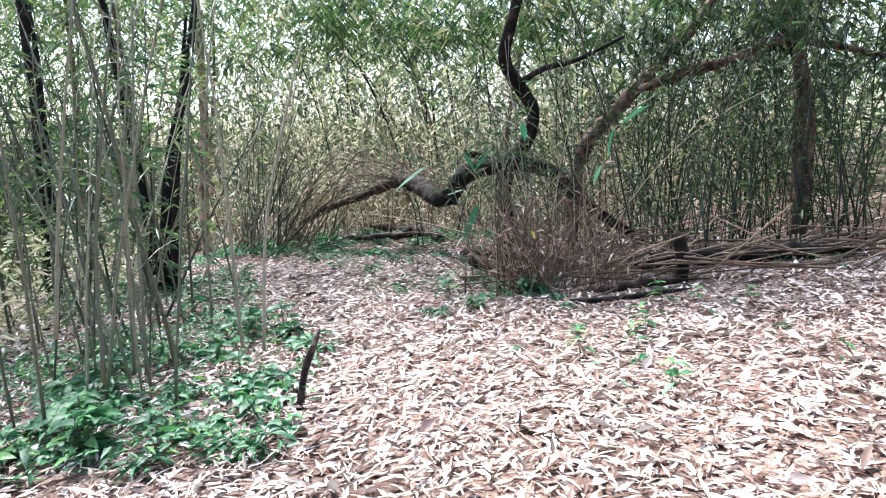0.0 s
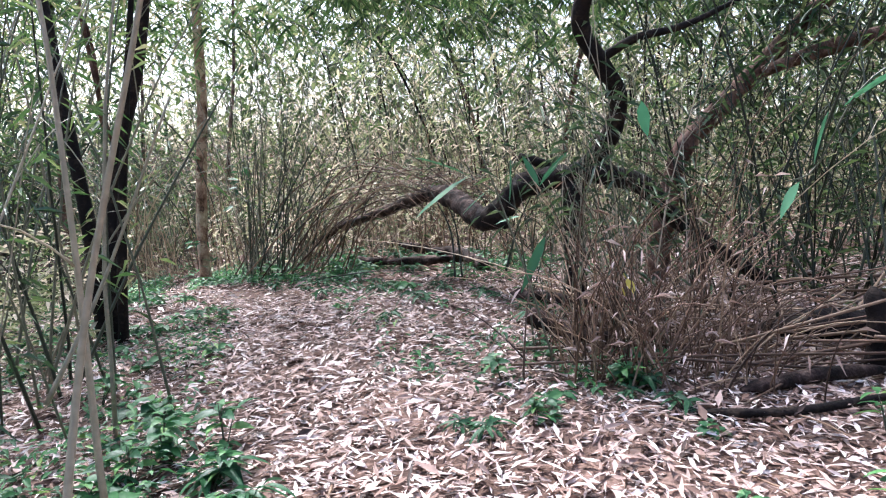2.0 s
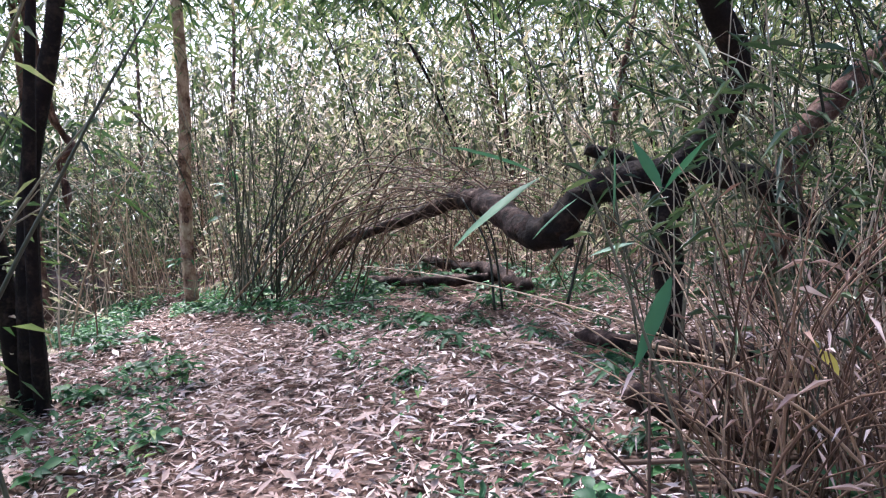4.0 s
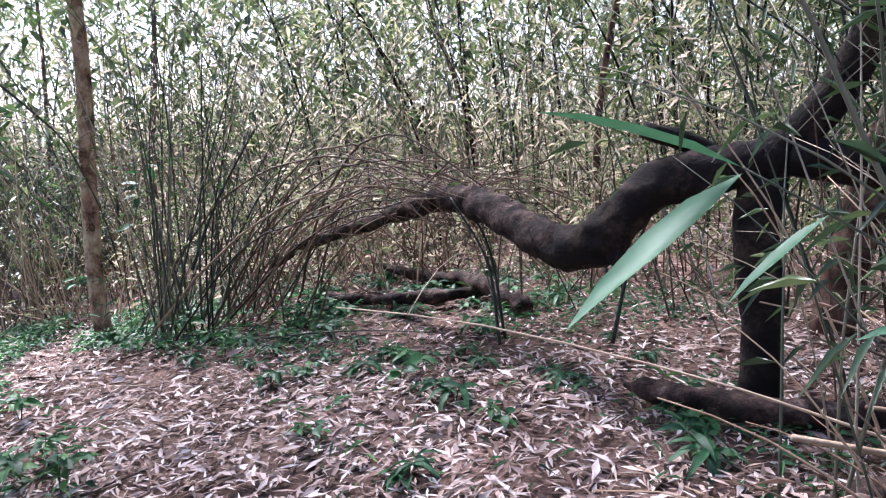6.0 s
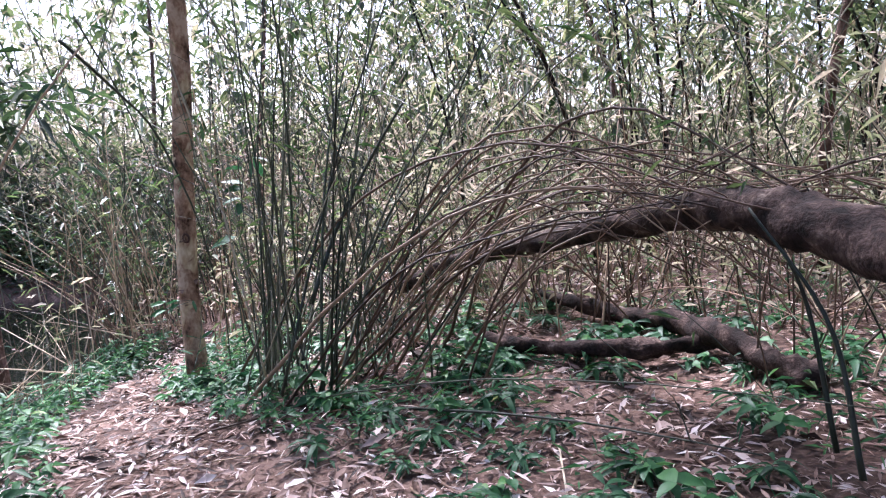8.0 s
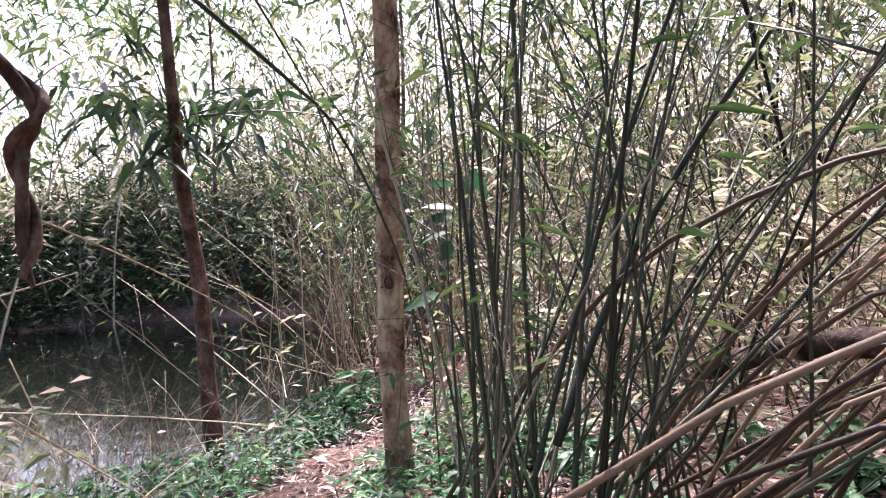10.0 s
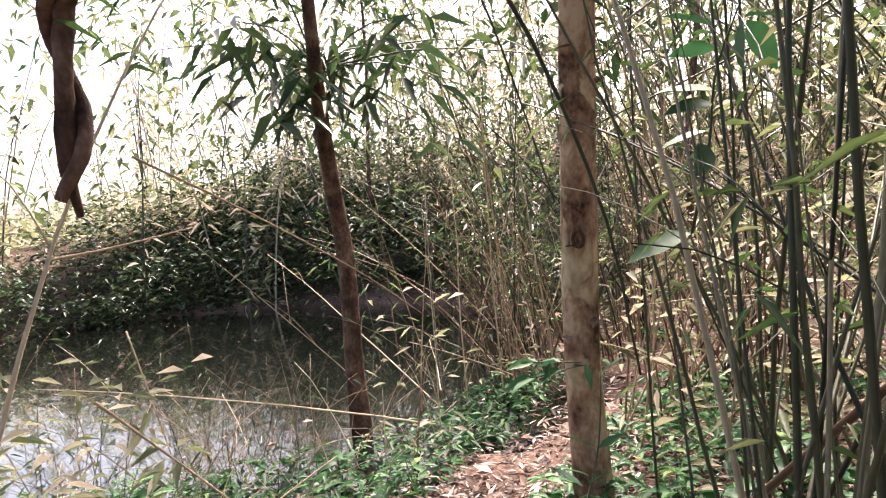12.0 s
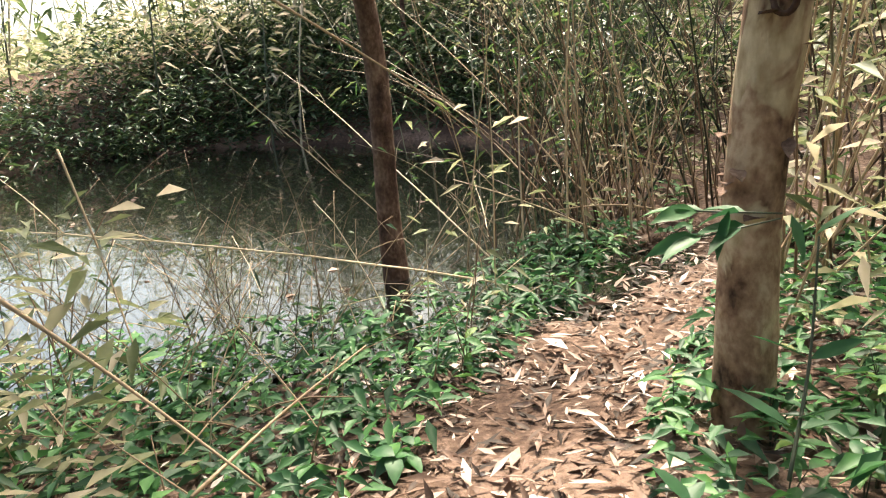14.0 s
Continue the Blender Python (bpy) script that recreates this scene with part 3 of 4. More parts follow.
cane_clump(-1.85, 4.5, 4, (2.2, 4.4), 0.16, 0.2, (0.012, 0.018), 12, 0.4, 0.13, bend=(0, 0.4), tint=(0.6, 1.0), foliage=DARKLEAF)
cane_clump(-2.9, 6.3, 26, (2.2, 4.4), 0.5, 0.2, (0.007, 0.014), 16, 0.3, 0.13, bend=(0, 0.4))
cane_clump(-1.75, 3.9, 6, (2.2, 3.6), 0.25, 0.2, (0.006, 0.012), 14, 0.3, 0.12, bend=(0, 0.4), tint=(0.5, 1), foliage=DARKLEAF)
cane_clump(-2.6, 9.6, 6, (1.5, 3), 0.5, 0.2, (0.006, 0.01), 12, 0.3, 0.12)
for x, y, n in ((-5.2, 6.0, 22), (-5.0, 9.4, 20), (-5.8, 7.8, 24), (-4.0, 6.6, 16), (2.4, 8.2, 26), (3.3, 8.6, 28), (4.2, 8.3, 28), (5.2, 8.6, 26), (3.0, 10.4, 26), (4.6, 10.4, 26), (6.3, 9.4, 26),
                (1.6, 10.4, 18), (1.2, 12.0, 22), (2.6, 12.4, 24), (0.4, 13.4, 24), (-1.0, 14.2, 30), (-2.3, 14.6, 30), (-3.6, 14.6, 28), (-4.8, 15.6, 30), (-6.2, 16.0, 34), (-7.2, 16.8, 30), (-5.4, 17.6, 28),
                (4.2, 13.6, 24), (6.0, 12.6, 24), (1.2, 16, 26), (-0.6, 16.6, 26), (3.4, 16.2, 24), (-3.0, 17.2, 26), (-8.6, 18.6, 28), (-7.9, 15.6, 14), (-11, 20.6, 26), (-13.6, 21.0, 24), (-17, 19.6, 16),
                (-16, 8.0, 14), (-12, 7.4, 20), (-9.4, 8.0, 20), (-7.6, 8.4, 18), (-6.6, 9.6, 12)):
    # far clumps get pale leaves and stems that carry the background's brightness
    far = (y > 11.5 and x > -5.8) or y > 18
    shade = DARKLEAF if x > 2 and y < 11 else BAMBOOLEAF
    cane_clump(x, y, n, (2.4, 5.2), 0.5, 0.3, (0.006, 0.016) if shade is DARKLEAF else (0.006, 0.013), 15 if far else 12 if shade is DARKLEAF or x < -4 and y > 14 else 24, 0.1, 0.15, bend=(0.05, 0.9), twigs=1, tint=(0.1, 1.0) if far else (0, 0.35) if shade is DARKLEAF else (0, 0.8), foliage=SUNLITLEAF if far else shade)
    if far and x > -9:
        cane_clump(x + 0.4, y - 0.3, n, (1.2, 3.4), 0.6, 0.55, (0.005, 0.01), 3, 0.3, 0.12, dry=True, bend=(0.1, 0.9), label=DRY, group="dry cane tufts", twigs=1)
for x, y, n in ((-1.6, 13.0, 30), (-0.6, 12.8, 26), (0.3, 11.6, 16), (-6.3, 15.0, 70), (-5.5, 15.5, 60), (-6.9, 15.5, 50), (-6.0, 16.2, 50), (-4.4, 14.3, 30), (1.6, 8.0, 30), (-4.4, 10.2, 10)):
    cane_clump(x, y, n, (1.2, 3.0), 0.3, 0.45, (0.005, 0.011), 3, 0.4, 0.1, dry=True, bend=(0.1, 0.8), label=DRY, group="dry cane tufts", twigs=1)


# ---- bent and broken canes ----
def loose_canes():
    arcs = Build()
    for k in range(30):
        sx, sy = rng.normal(-2.6, 0.4), rng.normal(12.0, 0.45)
        ex, ey, ez = rng.uniform(-0.75, 0.35), rng.uniform(10.1, 11.5), rng.uniform(0.75, 1.2)
        top = rng.uniform(0.95, 1.65)
        p = spline([(sx, sy, ground_z(sx, sy)), (sx * 0.7 + ex * 0.3, sy * 0.7 + ey * 0.3 - 0.15, top * 0.75), (sx * 0.4 + ex * 0.6, sy * 0.4 + ey * 0.6 - 0.1, top), (ex, ey, ez)], 16)
        arcs.tube(p + rng.normal(0, 0.008, p.shape), np.linspace(0.013, 0.005, 16) * rng.uniform(0.6, 1.1), 5, rng.uniform(0.0, 0.6))
    for k in range(44):
        x, y, a = rng.normal(-0.6, 0.3), rng.normal(10.75, 0.25), rng.normal(2.3, 1.0)
        le, z, tip = rng.uniform(0.15, 0.6), rng.uniform(1.05, 1.22), rng.normal(0, 0.14)
        p = spline([(x - le * math.cos(a), y - le * math.sin(a), z - tip), (x, y, z + 0.04), (x + le * math.cos(a), y + le * math.sin(a), z + tip - 0.08)], 6)
        arcs.tube(p, np.linspace(0.006, 0.002, 6), 4, rng.uniform(0, 0.5))
    tagged(arcs.make("arched_canes", DRYSTEM, None, (-2.0, 12.0, 0)), "bundle of dry brown canes arching over the fallen trunk", "canes", kind="stuff")
    pile = Build()
    for k in range(95):
        x, y = rng.uniform(1.2, 5.2), rng.uniform(6.3, 7.9)
        a = rng.normal(0.05, 0.35)
        le = rng.uniform(0.6, 2.4)
        z = ground_z(x, y) + abs(rng.normal(0.04, 0.13)) + 0.02
        dz = rng.normal(0.03, 0.12) * le
        p = spline([(x - le / 2 * math.cos(a), y - le / 2 * math.sin(a), max(0.015, z - dz)), (x, y, z + 0.02), (x + le / 2 * math.cos(a), y + le / 2 * math.sin(a), max(0.015, z + dz))], 6)
        pile.tube(p, rng.uniform(0.004, 0.012), 4, rng.uniform(0, 0.75))
    tagged(pile.make("broken_canes", DRYSTEM, None, (3, 7, 0)), "pile of broken dry canes lying on the ground", "canes", kind="stuff")
    thin = Build()
    for k in range(220):
        x, y = rng.uniform(-5.5, 3.5), rng.uniform(2.5, 14)
        if not dry_ground(x, y):
            continue
        a, le = rng.uniform(0, math.pi), rng.uniform(0.15, 0.7)
        q = np.array([[x + s * le * math.cos(a), y + s * le * math.sin(a), ground_z(x + s * le * math.cos(a), y + s * le * math.sin(a)) + 0.02] for s in (-0.5, 0, 0.5)])
        thin.tube(q, rng.uniform(0.003, 0.007), 4, rng.uniform(0, 1))
    tagged(thin.make("twigs", DRYSTEM, None, (0, 7, 0)), "dry twigs scattered over the leaf litter", "twigs", kind="stuff")


loose_canes()


def bare_cane(points, r, label, mat=DRYSTEM, tint=0.7):
    b = Build()
    p = spline(points, 14)
    b.tube(p, np.linspace(r, r * 0.45, 14), 6, tint)
    return tagged(b.make("leaning_cane", mat, None, p[0], True), label, "cane", "leaning canes")

def leafy_shoot(name, stem, leaves, mat, wide, label):
    """A thin stem with single leaves, each from its root to its tip."""
    ob = thing(name, stem[0], label, "plant", "shoots beside the path")
    s, l = Build(), Build()
    s.tube(spline(stem, 12), np.linspace(0.005, 0.0025, 12), 5, 0.4)
    for root, tip in leaves:
        d = np.subtract(tip, root)
        n = float(np.linalg.norm(d))
        if mat is GREEN and n > 0.2:  # a twig with several smaller leaves
            side = np.cross(d, (0, 0, 1)) / n
            for f, w in ((0.25, 0.7), (0.3, -0.7), (0.55, 0.5), (0.6, -0.5), (0.62, 0.0)):
                l.leaves([np.add(root, d * f)], [d / n + side * w + (0, 0, 0.15)], n * 0.42, n * 0.42 * wide * 1.3, rng.uniform(0.2, 0.65), 0.3, True)
            s.tube([root, np.add(root, d * 0.62)], 0.0025, 4, 0.4)
            continue
        l.leaves([root], [d + np.array([0, 0, 0.1 * n])], n, n * wide, rng.uniform(0.2, 0.65), 0.1, True)
    s.make("stem", STEM, ob, stem[0])
    l.make("leaves", mat, ob, stem[0])


bare_cane([(-6.27, 11.42, 1.66), (-6.16, 11.98, 1.33), (-5.99, 12.59, 0.91), (-5.87, 12.98, 0.58)], 0.008, "long dry cane leaning over the bank", DRYSTEM, 0.7)
bare_cane([(-5.67, 10.81, 1.17), (-5.79, 11.11, 1.2), (-5.85, 11.5, 1.26)], 0.007, "pale dry cane crossing above the bank", DRYSTEM, 0.7)
bare_cane([(-5.41, 10.84, 0.64), (-5.18, 11.03, 0.38), (-4.87, 11.19, 0.14)], 0.006, "pale dry cane lying over the herbs", DRYSTEM, 0.7)
bare_cane([(-4.94, 11.07, 0.16), (-5.06, 11.34, 0.17), (-5.13, 11.66, 0.21)], 0.005, "pale dry cane lying over the herbs", DRYSTEM, 0.7)
bare_cane([(-6.34, 11.31, 0.77), (-6.08, 11.3, 0.42), (-5.77, 11.26, 0.1)], 0.005, "dry stalk standing on the bank", DRYSTEM, 0.7)
bare_cane([(-4.24, 11.14, 2.38), (-4.22, 11.6, 2.13), (-4.19, 11.97, 1.86), (-4.12, 12.31, 1.15), (-4.04, 12.34, 0.49)], 0.012, "dark cane leaning across the tan tree", STEM, 0.25)
bare_cane([(-4.6, 11.82, 2.7), (-4.57, 12.28, 2.06), (-4.49, 12.55, 1.2)], 0.008, "dark cane leaning by the tan tree", STEM, 0.3)
bare_cane([(-2.89, 13.21, 2.18), (-3.61, 13.14, 1.84), (-4.39, 12.84, 1.55)], 0.008, "dark cane leaning by the tan tree", STEM, 0.2)
bare_cane([(-2.86, 11.22, 0.64), (-2.71, 11.4, 1.07), (-2.47, 11.47, 1.49), (-2.19, 11.43, 1.86)], 0.017, "thick dark cane leaning out of the clump", STEM, 0.15)
bare_cane([(-2.69, 11.96, 0.78), (-2.44, 12.07, 1.2), (-2.15, 12.08, 1.5)], 0.012, "dark cane leaning out of the clump", STEM, 0.15)
bare_cane([(-2.92, 10.76, 0.22), (-2.58, 11.07, 1.46), (-2.15, 11.03, 2.41)], 0.01, "dark cane standing in the clump", STEM, 0.15)
bare_cane([(-2.61, 11.19, 0.56), (-1.56, 11.62, 1.73), (-0.84, 11.59, 2.27)], 0.008, "dark cane leaning out of the clump", STEM, 0.2)
bare_cane([(-0.34, 9.82, 0.14), (-0.37, 10, 0.68), (-0.58, 10.22, 1.13)], 0.013, "dark sapling stem beside the fallen trunk", STEM, 0.08)
bare_cane([(0.21, 9.05, 0.32), (0.36, 9.12, 0.77), (0.55, 9.09, 1.15)], 0.013, "dark sapling stem beside the fallen trunk", STEM, 0.08)
bare_cane([(-0.27, 10.18, 0.08), (-0.32, 10.34, 0.71), (-0.48, 10.4, 1.1)], 0.013, "dark sapling stem beside the fallen trunk", STEM, 0.08)
bare_cane([(-1.09, 3.97, 0.29), (-1.06, 4.2, 1.03), (-0.85, 4.24, 1.78), (-0.75, 4.19, 2.04)], 0.012, "pale cane standing beside the path", STEM, 0.85)
bare_cane([(-1.84, 5.06, 0.49), (-1.64, 5.25, 0.98), (-1.33, 5.37, 1.73)], 0.012, "pale cane standing beside the path", STEM, 0.8)
bare_cane([(-1.69, 3.03, 0.66), (-1.65, 3.13, 1.25), (-1.46, 3.11, 2.1)], 0.01, "pale cane standing beside the path", STEM, 0.8)
bare_cane([(-1.63, 3.24, 0.39), (-1.63, 3.36, 1.11), (-1.42, 3.35, 2.11)], 0.012, "mossy cane standing beside the path", STEM, 0.6)
leafy_shoot("bamboo_shoot", [(0.29, 6.84, 0.49), (0.4, 6.85, 0.89), (0.25, 6.75, 1.04), (0.09, 6.83, 1.18), (-0.09, 6.89, 1.31)], [((-0.09, 6.89, 1.31), (-0.48, 6.97, 1.46)), ((-0.09, 6.89, 1.3), (-0.44, 6.83, 1.05)), ((0.05, 6.85, 1.21), (-0.13, 6.86, 1.06)), ((0.24, 6.75, 1.03), (0.07, 6.8, 0.98)), ((0.17, 6.8, 1.12), (0.19, 6.81, 1.44)), ((0.37, 6.84, 1.21), (0.26, 6.89, 1.44)), ((0.37, 6.84, 1.21), (0.57, 6.74, 1.44)), ((0.4, 6.85, 0.89), (0.23, 6.78, 0.55))], BLADE, 0.17, "bamboo shoot with long fresh green blades")
leafy_shoot("vine_sprig", [(-3.57, 11.79, 1.06), (-3.52, 11.83, 1.29), (-3.49, 11.84, 1.48), (-3.42, 11.85, 1.64)], [((-3.47, 11.84, 1.59), (-3.6, 11.77, 1.65)), ((-3.42, 11.86, 1.61), (-3.29, 11.85, 1.57)), ((-3.48, 11.84, 1.54), (-3.6, 11.79, 1.54)), ((-3.49, 11.84, 1.43), (-3.64, 11.78, 1.45)), ((-3.5, 11.84, 1.4), (-3.6, 11.74, 1.38)), ((-3.52, 11.83, 1.33), (-3.64, 11.78, 1.29)), ((-3.52, 11.83, 1.29), (-3.52, 11.72, 1.21)), ((-3.42, 11.86, 1.61), (-3.41, 11.82, 1.47)), ((-3.41, 11.86, 1.6), (-3.36, 11.89, 1.47)), ((-3.57, 11.79, 1.06), (-3.72, 11.7, 0.99))], GREEN, 0.5, "sprig of dark green leaves climbing a cane")
leafy_shoot("yellow_seedling", [(0.82, 6.67, 0.3), (0.87, 6.7, 0.45), (0.89, 6.73, 0.61)], [((0.89, 6.73, 0.59), (0.87, 6.74, 0.63)), ((0.89, 6.73, 0.59), (0.91, 6.65, 0.51)), ((0.87, 6.7, 0.45), (0.85, 6.73, 0.55))], YELLOW, 0.5, "small seedling with yellow and green leaves")
leafy_shoot("hanging_leaves", [(1.62, 5.03, 1.7), (1.42, 5.15, 1.55), (1.29, 5.22, 1.26), (1.19, 5.26, 1.21)], [((1.57, 5.07, 1.62), (1.38, 5.18, 1.49)), ((1.33, 5.2, 1.48), (1.29, 5.22, 1.29)), ((1.24, 5.24, 1.21), (1.18, 5.26, 1.07)), ((0.67, 5.39, 1.58), (0.69, 5.39, 1.44))], BLADE, 0.4, "pale green leaves hanging on a thin twig")
leafy_shoot("broad_seedling", [(-4.14, 11.99, 0.04), (-4.18, 12.21, 0.22), (-4.22, 12.35, 0.47)], [((-4.3, 12.34, 0.52), (-4.57, 12.17, 0.54)), ((-4.3, 12.33, 0.51), (-4.52, 12.11, 0.46)), ((-4.39, 12.25, 0.54), (-4.38, 12.17, 0.44)), ((-4.28, 12.34, 0.52), (-4.23, 12.28, 0.43)), ((-4.23, 12.35, 0.47), (-4.14, 12.44, 0.54)), ((-4.18, 12.21, 0.22), (-4.31, 12.18, 0.26)), ((-4.18, 12.21, 0.22), (-4.08, 12.26, 0.28)), ((-4.17, 12.11, 0.15), (-4.28, 12.09, 0.16)), ((-4.17, 12.1, 0.12), (-4.06, 12.11, 0.19)), ((-4.16, 12.05, 0.13), (-4.31, 12.03, 0.19))], GREEN, 0.27, "seedling with long broad pale-green leaves by the path")
leafy_shoot("broad_seedling", [(-4.19, 11.67, 0.07), (-4.22, 11.69, 0.12)], [((-4.21, 11.7, 0.12), (-4.3, 11.7, 0.17)), ((-4.21, 11.7, 0.12), (-4.14, 11.71, 0.18)), ((-4.22, 11.69, 0.12), (-4.22, 11.77, 0.13))], GREEN, 0.4, "seedling with long broad pale-green leaves by the path")


# ---- herbs ----
def herb(name, leaves, tall, size, wide, mat, label, tint=(0.2, 0.95), droop=0.45):
    """A small herb: thin stems with broad leaves in a loose rosette."""
    ob = thing(name, (0, 0, -50), label, "plant", "green herbs on the forest floor")
    s, b = Build(), Build()
    for k in range(max(2, leaves // 5)):
        a = rng.uniform(0, 2 * math.pi)
        top = np.array([rng.normal(0, 0.09), rng.normal(0, 0.09), tall * rng.uniform(0.6, 1.1)])
        line = spline([(0, 0, -0.03), top * 0.5 + (0, 0, 0.02), top], 5)
        s.tube(line, np.linspace(0.005, 0.003, 5), 4, 0.3)
        m = 5
        t = line[rng.integers(2, 5, m)]
        an = a + np.arange(m) * 2 * math.pi / m + rng.normal(0, 0.3, m)
        d = np.stack([np.cos(an), np.sin(an), rng.uniform(0.0, 0.7, m)], 1)
        ln = rng.uniform(0.65, 1.25, m) * size
        b.leaves(t, d, ln, ln * wide, rng.uniform(*tint, m), droop, True)
    s.make("stem", STEM, ob)
    b.make("leaves", mat, ob)
    return ob


KINDS = [herb("herb", 10, 0.18, 0.15, 0.5, GREEN, "low green herb with broad pointed leaves"),
         herb("herb", 15, 0.28, 0.17, 0.42, GREEN, "leafy green herb with broad pointed leaves"),
         herb("herb", 20, 0.12, 0.12, 0.6, GREEN, "low green herb with rounded leaves"),
         herb("seedling", 10, 0.4, 0.2, 0.33, GREEN, "young green seedling with long leaves", (0.5, 1.0)),
         herb("fern", 24, 0.16, 0.2, 0.2, GREEN, "dark green fern-like tuft of narrow leaves", (0.0, 0.6), 0.6)]
spots = []


def sow(n, x0, x1, y0, y1, kinds, gap=0.36, scale=(0.45, 0.95)):
    for _ in range(n):
        x, y = rng.uniform(x0, x1), rng.uniform(y0, y1)
        if path_distance(x, y) < gap or not dry_ground(x, y):
            continue
        s = rng.uniform(*scale)
        spots.append(copy_thing(KINDS[kinds[rng.integers(len(kinds))]], pose(x, y, ground_z(x, y), rng.normal(0, 6), rng.normal(0, 6), rng.uniform(0, 360)) @ Matrix.Scale(s, 4)))


sow(80, -2.6, -0.75, 3.2, 6.6, (0, 1, 2, 4), 0.5)
sow(24, -2.4, -0.9, 2.8, 4.4, (1, 0, 4), 0.55, (0.45, 0.85))
sow(30, -0.2, 1.1, 5.6, 7.2, (0, 1, 2, 4), 0.45, (0.4, 0.75))
sow(12, 0.3, 2.6, 3.6, 5.8, (0, 3, 4), 0.5, (0.3, 0.6))
sow(45, -4.2, -2.2, 7.0, 10.6, (0, 1, 2, 4), 0.45)
sow(59, -2.2, 0.6, 8.2, 12.6, (0, 2, 4, 4), 0.4)
sow(70, -4.4, -1.6, 10.9, 13.2, (0, 1, 2, 4), 0.4)
sow(95, -7.2, -4.0, 10.6, 13.6, (0, 1, 2, 3, 4), 0.36, (0.35, 0.8))
sow(44, -5.2, -3.6, 12.2, 15.0, (1, 3, 0, 4), 0.38, (0.35, 0.75))
sow(45, -7.4, -5.2, 13.4, 16.6, (0, 1, 3), 0.35)
sow(31, -2.2, 1.4, 11.6, 14, (4, 2), 0.4)
sow(46, -4.0, -1.4, 9.9, 12.0, (0, 2, 4), 0.45, (0.3, 0.7))
for proto in KINDS:
    for part in proto.children:
        bpy.data.objects.remove(part)
    bpy.data.objects.remove(proto)


# ---- low cover and far thicket ----
def cover(name, n, box, keep, z, size, wide, mat, label, tint=(0.1, 0.9), lift=None):
    b = Build()
    p = scatter(n, *box, keep)
    k = len(p)
    p[:, 2] += rng.uniform(*z, k) if lift is None else lift(p, k)
    a = rng.uniform(0, 2 * math.pi, k)
    ln = rng.uniform(0.6, 1.3, k) * size
    b.leaves(p, np.stack([np.cos(a), np.sin(a), rng.uniform(-0.3, 0.6, k)], 1), ln, ln * wide, rng.uniform(*tint, k), 0.4)
    return tagged(b.make(name, mat), label, "undergrowth", kind="stuff")


cover("ground_cover", 30000, (-7.5, 4, 3, 15), lambda x, y: dry_ground(x, y) * patches(x, y, 1.6, 0.3) * (path_distance(x, y) > 0.45) * np.where((x > 0.0) & (y < 6), 0.03, 1) * 0.8, (0.01, 0.12), 0.07, 0.4, GREEN, "low green seedlings between the fallen leaves", (0, 0.8))
cover("bank_shrubs", 26000, (-21, -9, 15.5, 23), lambda x, y: (pond_distance(x, y) > POND_R + 0.1) * 1.0, (0, 1), 0.17, 0.32, DARKLEAF, "dark glossy shrubs crowding the far bank", (0, 1),
      lambda p, k: rng.uniform(0.02, 1.0, k) ** 1.2 * (1.3 + 1.3 * patches(p[:, 0], p[:, 1], 1.1, -0.5)))
cover("bank_shrubs", 14000, (-22, -7.5, 6.5, 11.2), lambda x, y: (pond_distance(x, y) > POND_R + 0.1) * (x < -8) * 1.0, (0, 1), 0.16, 0.32, DARKLEAF, "dark glossy shrubs crowding the bank", (0, 1),
      lambda p, k: rng.uniform(0.02, 1.0, k) ** 1.3 * (0.5 + 0.8 * patches(p[:, 0], p[:, 1], 1.1, -0.5)))
cover("undergrowth", 26000, (-9, 9, 12.8, 22), lambda x, y: dry_ground(x, y) * (path_distance(x, y) > 0.7) * 0.8, (0, 1), 0.14, 0.25, SUNLITLEAF, "tangled low bamboo growth behind the fallen trunk", (0.0, 1),
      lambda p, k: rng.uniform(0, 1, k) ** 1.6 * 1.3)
cover("undergrowth", 14000, (-9, -3.4, 4, 12), lambda x, y: dry_ground(x, y) * (path_distance(x, y) > 1.1) * patches(x, y, 1.1, -0.6), (0, 1), 0.13, 0.28, SUNLITLEAF, "tangled green growth beside the path", (0.0, 0.9),
      lambda p, k: rng.uniform(0, 1, k) ** 2 * 1.1)
cover("undergrowth", 6000, (2.2, 9, 7.4, 13), lambda x, y: 0.9 + 0 * x, (0, 1), 0.14, 0.2, BAMBOOLEAF, "green bamboo leaves among the canes", (0.0, 0.9),
      lambda p, k: rng.uniform(0, 1, k) ** 1.3 * 2.6)


cover("far_growth", 30000, (-34, 26, 16, 42), lambda x, y: (pond_distance(x, y) > POND_R + 1) * 1.0, (0, 1), 0.34, 0.3, SUNLITLEAF, "low growth of the slope, leaves coloured as if in sun", (0.0, 1),
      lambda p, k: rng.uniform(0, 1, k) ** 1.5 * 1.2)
cover("bank_shrubs", 62000, (-22, -7.6, 7, 22), lambda x, y: smooth((pond_distance(x, y) - POND_R + 0.9) / 0.4) * (pond_distance(x, y) < POND_R + 1.9) * ((x < -10.0) | (y > 16.3) | (y < 10.4)), (0, 1), 0.19, 0.36, DARKLEAF,
      "dark glossy shrubs hanging over the pond's edge", (0.1, 1.0), lambda p, k: np.maximum(WATER_Z - p[:, 2], 0) + rng.uniform(0.0, 1.0, k) * (0.9 + 1.0 * patches(p[:, 0], p[:, 1], 1.7, -0.8)) * np.where((p[:, 0] < -17) & (p[:, 1] < 17), 0.9, 1))
